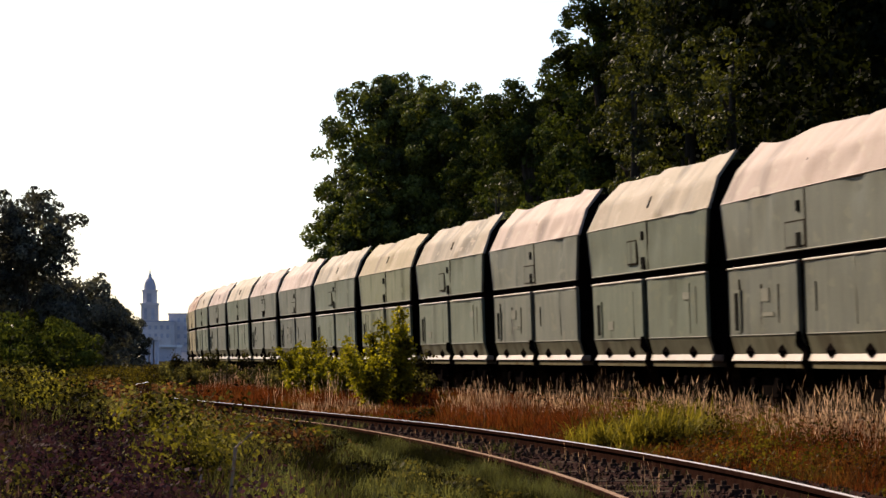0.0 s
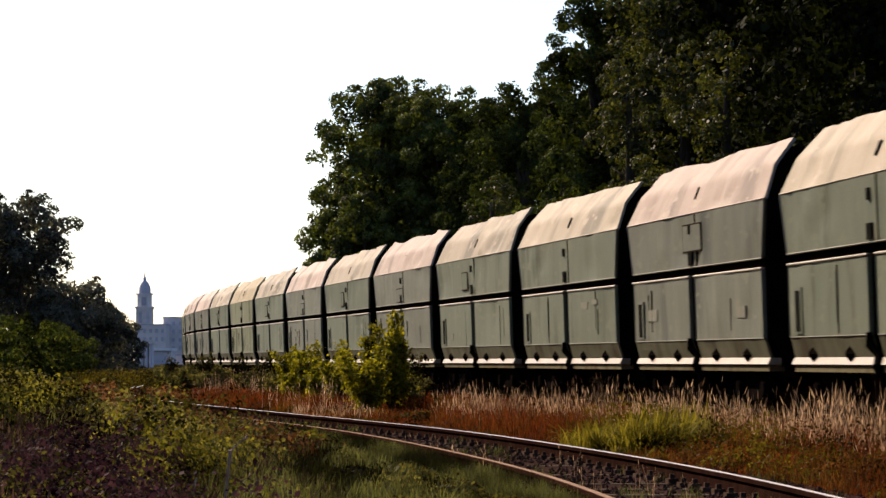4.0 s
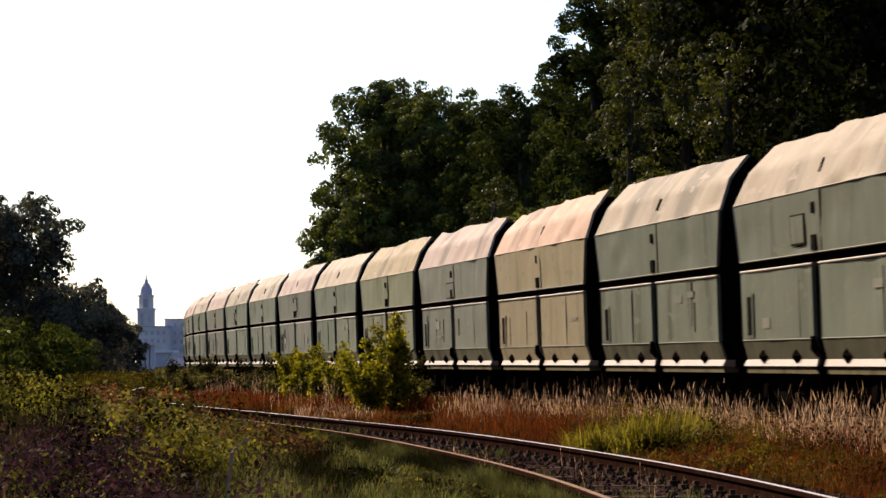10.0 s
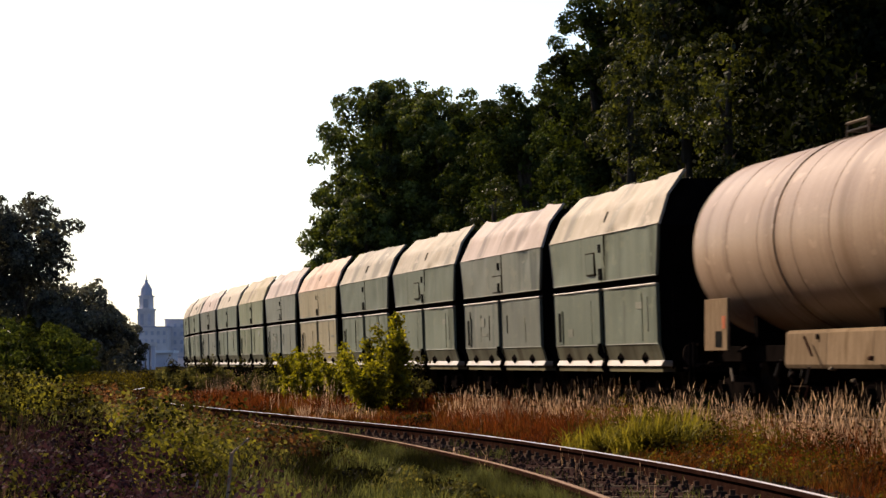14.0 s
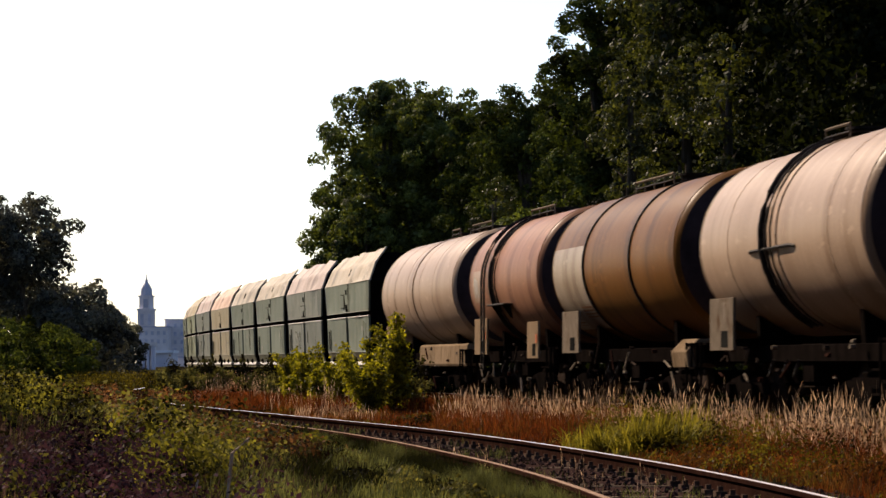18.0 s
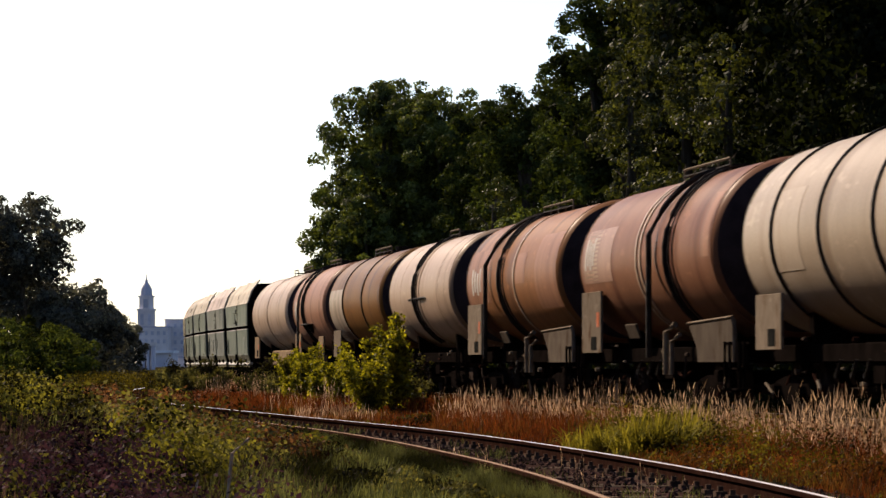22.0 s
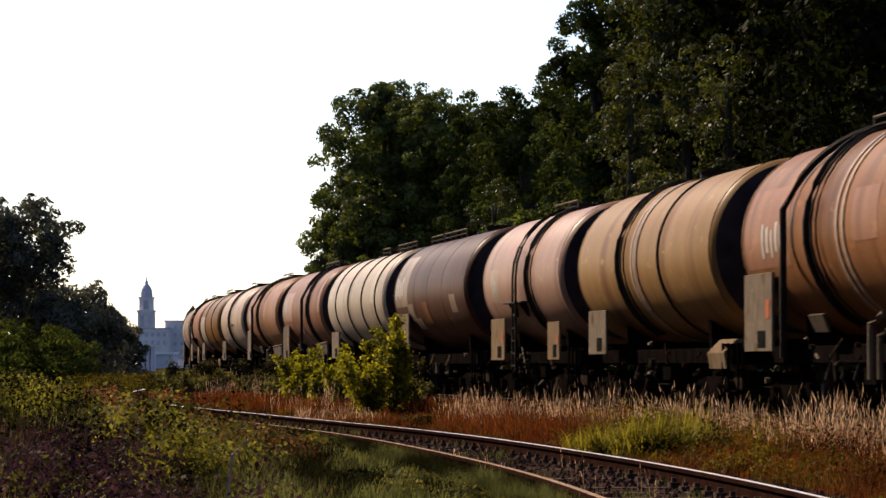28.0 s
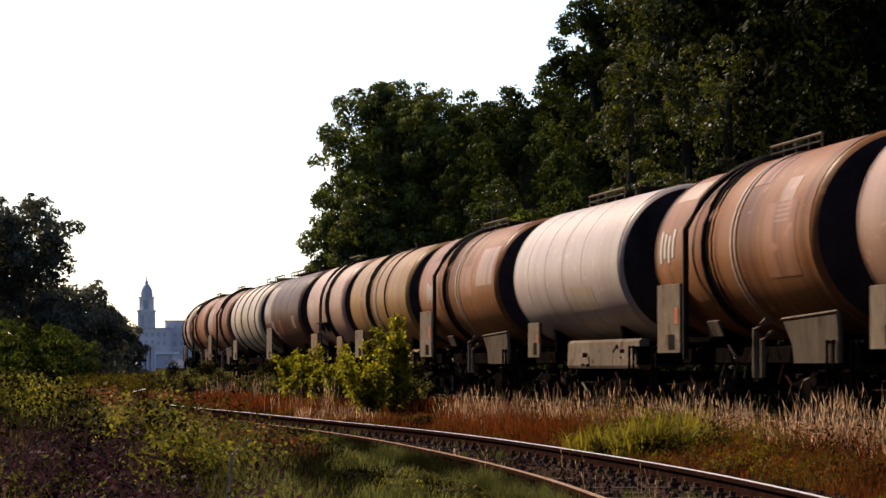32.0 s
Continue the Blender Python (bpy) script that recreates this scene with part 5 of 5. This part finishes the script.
def build_shrubs():
    lab = "yellow-green young shrub in the sun beside the siding"
    plant(shrub("tall yellow-green young maple shrub beside the siding", 51, 2.2, 1.5, 6500, 0.095, LEAF_SHRUB), [(697, 78, 0.0)])
    plant(shrub(lab, 52, 1.55, 1.3, 4600, 0.085, LEAF_SHRUB), [(615, 82, 0.0), (655, 77, 2.0), (575, 84, 4.0)])
    plant(shrub(lab, 53, 1.5, 1.0, 3000, 0.08, LEAF_SHRUB), [(520, 86, 0.0), (548, 85, 1.0)])
    plant(shrub("low dark green bush between the tracks", 54, 1.25, 1.6, 3600, 0.085, LEAF_WEED), [(370, 108, 0.0), (450, 100, 1.0), (505, 92, 2.2), (310, 122, 3.0), (720, 80, 4.0), (335, 112, 5.0)])
    plant(tussock(55, 0.50, 0.75, 420), [(1195, 41.5, 0.0), (1150, 40.5, 2.0), (1215, 43, 4.0)])
    plant(tussock(56, 0.36, 0.7, 340), [(1090, 41, 1.0), (1130, 42.5, 3.0), (1055, 42, 5.0)])


build_trees()
build_shrubs()


# ---------------------------------------------------------------- grass and weeds
def scatter(rng, n, y0, y1, lo, hi):
    """n places between y0 and y1 ahead, denser near, from lo(y) to hi(y) across."""
    u = rng.uniform(0, 1, n)
    y = y0 * (y1 / y0) ** u
    x = lo(y) + (hi(y) - lo(y)) * rng.uniform(0, 1, n)
    return np.stack([x, y, ground_z(x, y)], 1)


def clumps(rng, n, y0, y1, lo, hi, spread, per):
    c = scatter(rng, n // per, y0, y1, lo, hi)
    p = np.repeat(c, per, 0) + rng.normal(0, 1, (len(c) * per, 3)) * np.array([spread, spread * 2.5, 0])
    p[:, 2] = ground_z(p[:, 0], p[:, 1])
    return p


def patchy(c, cut, seed):
    """Keeps the places where a slow noise is over cut."""
    keep = [noise.noise(Vector((p[0] * 0.9, p[1] * 0.11, seed * 7.3))) > cut for p in c]
    return c[np.array(keep)]


def mounds(rng, c, per, spread):
    """Leaf places on small rounded plants at c; returns them, their height share and the way each leaf faces."""
    size = np.repeat(0.35 + 1.2 * rng.uniform(0, 1, len(c)) ** 2, per)
    d = rng.normal(size=(len(size), 3)); d[:, 2] = np.abs(d[:, 2])
    d /= np.linalg.norm(d, axis=1)[:, None]
    p = np.repeat(c, per, 0)
    far = np.clip(p[:, 1] * spread + 0.05, 0.1, 0.5) * size
    p = p + np.stack([d[:, 0] * far, d[:, 1] * far * 2, np.zeros(len(p))], 1)
    tuft = np.repeat([np.clip(0.9 + 1.5 * noise.noise(Vector((q[0] * 1.1, q[1] * 0.1, 5.5))), 0.3, 1.7) for q in c], per)   # ridges and hollows
    return p, (0.15 + 0.85 * d[:, 2]) * np.minimum(tuft * size, 1.25) * rng.uniform(0.6, 1.0, len(p)), d * np.array([1, 1, 0.8])


def clearing(p):
    """The tall grass is low in front of the shrubs."""
    c = 6150 * p[:, 0] / p[:, 1]
    return np.where((c > -330) & (c < -15) & (p[:, 1] < 77), 0.3, 1.0)


def low_gap(p):
    """Plants stay low before the far piece of rail that shows beyond the overgrown stretch."""
    c = 6150 * p[:, 0] / p[:, 1]
    top = 0.9 - 0.0078 * p[:, 1]
    hit = (c > -575) & (c < -495) & (p[:, 1] > 55) & (p[:, 1] < 129)
    p[:, 2] = np.where(hit, np.minimum(p[:, 2], top - 0.02), p[:, 2])
    return p


def brown_zone(p):
    """The withered patch on the near bank."""
    c = 784 + 6150 * p[:, 0] / p[:, 1]
    wob = np.array([noise.noise(Vector((q[0] * 0.8, q[1] * 0.25, 3.3))) for q in p])
    return c < (29 - p[:, 1]) * 31 + 130 * wob


def view_left(y):
    return -0.155 * y - 0.5


def stuff(name, label, category, verts, material):
    return tagged(new(name, quad_mesh(name, verts, material)), label, category, kind="stuff")


def build_grass():
    rng = np.random.default_rng(77)
    right_of = lambda y: siding_x(y) + 1.75
    train_side = lambda y: main_x(y) - 1.9
    # tall dry grass between the tracks: a low layer, and thin taller heads above it, in tufts
    c = patchy(scatter(rng, 1500, 27, 150, right_of, train_side), -0.05, 5)
    p = np.repeat(c, 23, 0) + rng.normal(0, 1, (len(c) * 23, 3)) * np.array([0.12, 0.3, 0])
    tuft = np.repeat(rng.uniform(0.3, 1.0, len(p) // 23) ** 1.3, 23)
    near = np.clip((p[:, 0] - siding_x(p[:, 1]) - 1.6) / 2.2, 0.3, 1)
    stuff("dry_grass", "golden dry grass between the tracks", "grass", blades_at(rng, p, ((0.15 + 0.24 * tuft) * near + 0.05) * clearing(p), 0.00012 * p[:, 1], 0.5, 0.06, 0.008), BLADE_GOLD)
    p = clumps(rng, 11700, 27, 150, lambda y: siding_x(y) + 2.4 + np.clip((68 - y) / 15, 0, 1) * (0.45 * (main_x(y) - siding_x(y)) - 2.4), train_side, 0.13, 9)
    tuft = np.repeat(rng.uniform(0.0, 1.0, len(p) // 9), 9) ** 1.5
    wave = np.array([noise.noise(Vector((q[0] * 0.55, q[1] * 0.16, 9.1))) for q in p])
    keep = wave > np.interp(p[:, 1], [45, 75, 110], [-0.45, 0.02, 0.12])
    p, tuft = p[keep], np.clip(tuft[keep] * (0.8 + 1.1 * wave[keep]), 0, 1.05)
    stuff("seed_heads", "tall pale seed heads over the dry grass", "grass", blades_at(rng, p, (0.30 + 0.46 * tuft) * clearing(p), 0.00007 * p[:, 1], 0.36, 0.10, 0.011), BLADE_HEAD)
    p = clumps(rng, 38400, 27, 140, right_of, train_side, 0.2, 24)
    near = np.clip((p[:, 0] - siding_x(p[:, 1]) - 1.4) / 1.8, 0.35, 1)
    stuff("rusty_stalks", "rust-red dry stalks under the tall grass", "grass", blades_at(rng, p, 0.38 * near * clearing(p), 0.00026 * p[:, 1], 0.7), BLADE_RUST)
    for k, (name, label, mat, n, cut) in enumerate((("green_undergrowth", "olive green leafy undergrowth between the tracks", LEAF_UNDER, 800, -0.05), ("orange_undergrowth", "orange-brown withered undergrowth between the tracks", LEAF_ORANGE, 380, -0.1))):
        r = np.random.default_rng(61 + k)
        c = patchy(scatter(r, n, 27, 150, lambda y: siding_x(y) + 1.9, train_side), cut, 21 + k)
        p, lift, face = mounds(r, c, 120, 0.006)
        near = np.clip((p[:, 0] - siding_x(p[:, 1]) - 1.2) / 2.0, 0.25, 1)
        p[:, 2] = ground_z(p[:, 0], p[:, 1]) + lift * 0.52 * near * clearing(p) * np.clip((105 - p[:, 1]) / 45, 0.35, 1)
        stuff(name, label, "weeds", leaves_facing(r, p, face, np.clip(0.0009 * p[:, 1] + 0.016, 0.03, 0.08), np.clip(0.0005 * p[:, 1] + 0.009, 0.016, 0.04)), mat)
    # undergrowth behind the train, its shade put into the dark leaf colour
    r = np.random.default_rng(71)
    c = scatter(r, 900, 40, 330, lambda y: main_x(y) + 2.6, lambda y: main_x(y) + 5.0)
    p, lift, face = mounds(r, c, 60, 0.02)
    p[:, 2] = ground_z(p[:, 0], p[:, 1]) + lift * 1.5
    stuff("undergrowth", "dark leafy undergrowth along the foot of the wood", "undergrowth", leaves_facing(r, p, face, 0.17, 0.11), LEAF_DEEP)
    # between the siding and the camera
    p = scatter(rng, 38000, 13, 80, lambda y: np.maximum(view_left(y), siding_x(y) - 5.5), lambda y: siding_x(y) - 0.95)
    p = p[(siding_x(p[:, 1]) - p[:, 0] < 3.4) | (rng.uniform(0, 1, len(p)) < 0.12)]
    d = siding_x(p[:, 1]) - 0.95 - p[:, 0]
    stuff("green_grass", "rough green grass beside the siding", "grass", blades_at(rng, p, np.clip(0.11 + 0.07 * d, 0.08, 0.34), 0.00034 * p[:, 1] + 0.002, 0.7), BLADE_GREEN)
    c = patchy(scatter(rng, 1500, 11, 30, view_left, lambda y: siding_x(y) - 2.6), -0.1, 8)
    c = c[brown_zone(c) | (rng.uniform(0, 1, len(c)) < 0.25)]
    p = np.repeat(c, 16, 0) + rng.normal(0, 1, (len(c) * 16, 3)) * np.array([0.1, 0.25, 0])
    d = siding_x(p[:, 1]) - 1.2 - p[:, 0]
    stuff("dead_stalks", "dull brown dead stalks among the weeds", "weeds", blades_at(rng, p, np.clip(0.12 * d, 0.1, 0.55), 0.00018 * p[:, 1] + 0.001, 0.45, 0.05, 0.012), BLADE_DARK)
    # leafy plants on the bank: (name, label, leaf, plants, from y, to y, distances left of the siding, height, noise cut)
    for seed, (name, label, mat, n, y0, y1, d0, d1, top, cut) in enumerate((
            ("green_weeds", "dark green leafy weeds on the bank", LEAF_WEED, 760, 14, 130, 1.3, 30, 0.56, -0.1),
            ("yellow_weeds", "yellow-green leafy weeds on the bank", LEAF_WEED2, 700, 21, 105, 1.9, 9.0, 0.62, -0.12),
            ("red_weeds", "reddish withered weeds beside the siding", LEAF_RED, 420, 32, 110, 1.6, 3.8, 0.36, -0.1),
            ("brown_weeds", "purple-brown withered weeds on the near bank", LEAF_BROWN, 640, 12, 30, 1.6, 30, 0.52, -0.25))):
        r = np.random.default_rng(seed + 1)
        lo = lambda y: np.maximum(view_left(y), siding_x(y) - d1)
        c = patchy(scatter(r, n, y0, y1, lo, lambda y: np.maximum(siding_x(y) - d0, lo(y))), cut, seed + 1)
        inside = brown_zone(c)
        c = c[inside] if name == "brown_weeds" else c[~inside | (r.uniform(0, 1, len(c)) < (0.12 if name == "green_weeds" else 0.0))]
        if name in ("yellow_weeds", "green_weeds"):   # a reddish patch stays free of green
            free = (c[:, 1] > 36) & (c[:, 1] < 74) & (siding_x(c[:, 1]) - c[:, 0] < 3.3)
            c = c[~free | (r.uniform(0, 1, len(c)) < 0.15)]
        if name == "yellow_weeds":   # a sunny band beyond the withered patch
            c = c[(784 + 6150 * c[:, 0] / c[:, 1] < (29 - c[:, 1]) * 31 + 260) | (c[:, 1] > 36)]
        p, lift, face = mounds(r, c, 260, 0.0095)
        d = np.clip((siding_x(p[:, 1]) - d0 + 0.7 - p[:, 0]) / 1.8, 0.3, 1)
        p[:, 2] = ground_z(p[:, 0], p[:, 1]) + lift * top * d
        p = low_gap(p)
        stuff(name, label, "weeds", leaves_facing(r, p, face, np.clip(0.0011 * p[:, 1] + 0.016, 0.03, 0.09), np.clip(0.0008 * p[:, 1] + 0.010, 0.02, 0.06)), mat)
    # low herbs in the grass by the siding
    r = np.random.default_rng(33)
    c = patchy(scatter(r, 620, 15, 60, lambda y: np.maximum(view_left(y), siding_x(y) - 4.6), lambda y: siding_x(y) - 1.35), -0.15, 14)
    p, lift, face = mounds(r, c, 110, 0.006)
    d = np.clip((siding_x(p[:, 1]) - 0.9 - p[:, 0]) / 2.2, 0.25, 1)
    p[:, 2] = ground_z(p[:, 0], p[:, 1]) + lift * 0.40 * d
    stuff("low_herbs", "low dark green herbs in the grass", "weeds", leaves_facing(r, p, face, 0.0010 * p[:, 1] + 0.012, 0.0007 * p[:, 1] + 0.008), LEAF_WEED)
    # bleached stalks that stand between the rails
    p = clumps(r, 54, 25, 42, lambda y: siding_x(y) - 0.9, lambda y: siding_x(y) + 0.45, 0.05, 3)
    p[:, 2] = -0.17
    stuff("bleached_stalks", "thin bleached stalks standing between the rails", "weeds", blades_at(r, p, 0.22, 0.004, 0.4, 0.04, 0.009), BLADE_HEAD)
    # short grass that hides the foot of the outer rail
    r = np.random.default_rng(19)
    p = scatter(r, 22000, 15, 70, lambda y: siding_x(y) - 1.35, lambda y: siding_x(y) - 0.80)
    p[:, 2] = -0.17
    stuff("rail_grass", "short green grass along the outer rail", "grass", blades_at(r, p, 0.17, 0.00015 * p[:, 1] + 0.001, 0.8), BLADE_GREEN)
    # weeds that close over parts of the siding
    for seed, (name, label, mat, n, y0, y1, a0, a1, top) in enumerate((
            ("overgrowth", "tangled reddish weeds grown over the outer rail", LEAF_RED, 5000, 56, 80, -1.7, -0.6, 0.2),
            ("overgrowth", "tangled weeds grown over the siding", LEAF_RED, 14000, 79, 112, -2.2, 1.6, 0.42),
            ("overgrowth", "green weeds grown over the far siding", LEAF_UNDER, 14000, 129, 175, -2.2, 1.6, 0.7))):
        r = np.random.default_rng(90 + seed)
        p = clumps(r, n, y0, y1, lambda y: siding_x(y) + a0, lambda y: siding_x(y) + a1, 0.25, 30)
        p[:, 2] = -0.2 + r.uniform(0, 1, len(p)) * np.repeat(r.uniform(0.4, 1.0, len(p) // 30), 30) * (top + 0.1)
        p = low_gap(p)
        stuff(name, label, "weeds", leaves_at(r, p, 0.085, 0.05, 0.2), mat)
    # sparse weeds on the ballast
    p = clumps(rng, 2400, 20, 80, lambda y: siding_x(y) - 0.7, lambda y: siding_x(y) + 1.5, 0.08, 26)
    p[:, 2] = -0.17
    stuff("ballast_weeds", "small weeds growing through the ballast", "weeds", blades_at(rng, p, 0.12, 0.006, 0.9), BLADE_GREEN)


build_grass()


def dead_stick(column, row_low, row_high, lean, dist):
    x, z0, z1 = (column - 784) / 6150 * dist, 0.9 - (row_low - 643) / 6150 * dist, 0.9 - (row_high - 643) / 6150 * dist
    t = thing("dead_stalk", "pale broken dead stalk leaning in the weeds", "dead stalk")
    bm = bmesh.new()
    tube(bm, [(x - lean * 0.9, dist, float(ground_z(x, dist)) - 0.03), (x, dist, z0), (x + lean, dist + 0.03, z1)], [0.005, 0.009, 0.007], 6)
    part("stalk", bm, M_DEAD, t)


dead_stick(411, 802, 776, 0.072, 15)
dead_stick(345, 872, 850, 0.02, 21)
dead_stick(432, 860, 842, 0.05, 22)


# ---------------------------------------------------------------- the town far away
def far_x(column, dist=1500):
    return (column - 784) / 6150 * dist


def far_z(row, dist=1500):
    return 0.9 + (643 - row) / 6150 * dist


def lathe(bm, cx, cy, profile, n):
    rings = [[bm.verts.new((cx + math.cos(6.28319 * (k + 0.5) / n) * r, cy + math.sin(6.28319 * (k + 0.5) / n) * r, z)) for k in range(n)] for r, z in profile]
    for p, q in zip(rings, rings[1:]):
        for k in range(n):
            bm.faces.new((p[k], p[(k + 1) % n], q[(k + 1) % n], q[k]))
    bm.faces.new(rings[0][::-1]); bm.faces.new(rings[-1])
    return bm


def build_town():
    # The haze over the town lies in its wall and roof colours alone
    D = 1500
    cx = far_x(259)
    t = thing("clock_tower", "domed stone tower in haze-tinted blue-grey", "tower")
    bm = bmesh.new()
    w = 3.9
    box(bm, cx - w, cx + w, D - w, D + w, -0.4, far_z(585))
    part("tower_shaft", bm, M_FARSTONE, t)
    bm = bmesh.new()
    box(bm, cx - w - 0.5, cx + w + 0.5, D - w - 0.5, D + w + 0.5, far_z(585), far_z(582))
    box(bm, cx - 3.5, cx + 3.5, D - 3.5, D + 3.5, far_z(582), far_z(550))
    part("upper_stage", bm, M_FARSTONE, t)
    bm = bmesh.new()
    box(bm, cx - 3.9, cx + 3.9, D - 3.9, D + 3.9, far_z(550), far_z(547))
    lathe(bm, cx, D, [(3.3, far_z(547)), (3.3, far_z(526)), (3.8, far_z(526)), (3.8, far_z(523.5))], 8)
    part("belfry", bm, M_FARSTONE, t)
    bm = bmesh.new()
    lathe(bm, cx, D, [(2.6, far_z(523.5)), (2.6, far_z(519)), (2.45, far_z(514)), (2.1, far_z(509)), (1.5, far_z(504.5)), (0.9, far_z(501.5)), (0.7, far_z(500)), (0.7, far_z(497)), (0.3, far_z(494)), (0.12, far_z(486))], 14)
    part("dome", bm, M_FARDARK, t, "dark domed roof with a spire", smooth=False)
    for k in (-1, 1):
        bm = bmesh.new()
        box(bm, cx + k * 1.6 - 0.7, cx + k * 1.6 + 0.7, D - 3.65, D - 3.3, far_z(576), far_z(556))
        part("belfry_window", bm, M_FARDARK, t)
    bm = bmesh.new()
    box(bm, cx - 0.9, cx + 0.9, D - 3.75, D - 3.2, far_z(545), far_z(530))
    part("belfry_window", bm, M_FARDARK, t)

    def block(name, label, c0, c1, top, dist, mat, rows, cols):
        b = thing(name, label, "building", "far town buildings")
        bm = bmesh.new()
        x0, x1, z1 = far_x(c0, dist), far_x(c1, dist), far_z(top, dist)
        box(bm, x0, x1, dist, dist + 20, -0.4, z1)
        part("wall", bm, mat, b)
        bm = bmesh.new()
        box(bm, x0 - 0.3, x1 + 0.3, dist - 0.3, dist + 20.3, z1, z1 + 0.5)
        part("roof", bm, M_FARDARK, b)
        for i in range(rows):
            for j in range(cols):
                xc = x0 + (x1 - x0) * (j + 0.5) / cols
                zc = z1 - 2.2 - i * 3.3
                bm = bmesh.new()
                box(bm, xc - 0.55, xc + 0.55, dist - 0.06, dist + 0.1, zc - 0.8, zc + 0.8)
                part("window", bm, M_FARDARK, b)

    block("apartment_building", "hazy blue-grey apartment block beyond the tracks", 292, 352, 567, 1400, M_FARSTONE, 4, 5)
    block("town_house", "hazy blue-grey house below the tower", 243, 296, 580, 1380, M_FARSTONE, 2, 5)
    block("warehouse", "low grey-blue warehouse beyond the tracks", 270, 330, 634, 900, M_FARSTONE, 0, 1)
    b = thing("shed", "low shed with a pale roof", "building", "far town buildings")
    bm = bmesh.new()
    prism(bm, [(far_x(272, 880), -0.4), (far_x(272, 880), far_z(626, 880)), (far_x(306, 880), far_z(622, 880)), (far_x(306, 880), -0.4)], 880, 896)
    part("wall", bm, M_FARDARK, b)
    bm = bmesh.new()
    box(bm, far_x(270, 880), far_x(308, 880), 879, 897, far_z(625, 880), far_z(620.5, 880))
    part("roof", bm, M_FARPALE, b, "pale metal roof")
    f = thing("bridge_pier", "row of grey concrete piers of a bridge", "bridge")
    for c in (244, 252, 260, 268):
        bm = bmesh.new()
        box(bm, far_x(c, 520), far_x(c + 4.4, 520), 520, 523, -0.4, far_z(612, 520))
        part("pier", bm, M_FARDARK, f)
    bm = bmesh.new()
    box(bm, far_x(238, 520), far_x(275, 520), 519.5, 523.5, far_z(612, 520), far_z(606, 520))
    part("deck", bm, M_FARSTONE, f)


build_town()


# ---------------------------------------------------------------- the train rolls away, slowly losing speed
def run(t):
    """Way of the train along its track at t seconds."""
    u = t - 10
    return 11.0 * (u - 0.00595 * u * u / 2)


def motions():
    times = [float(k) for k in range(0, 33)]
    for w, place, half in WAGONS:
        rows = []
        for t in times:
            s = place + run(t)
            ax, ay = main_at(s - half)
            bx, by = main_at(s + half)
            rows.append((t, pose((ax + bx) / 2, (ay + by) / 2, 0, 0, 0, -math.degrees(math.atan2(bx - ax, by - ay)))))
        walk(w, rows)


motions()
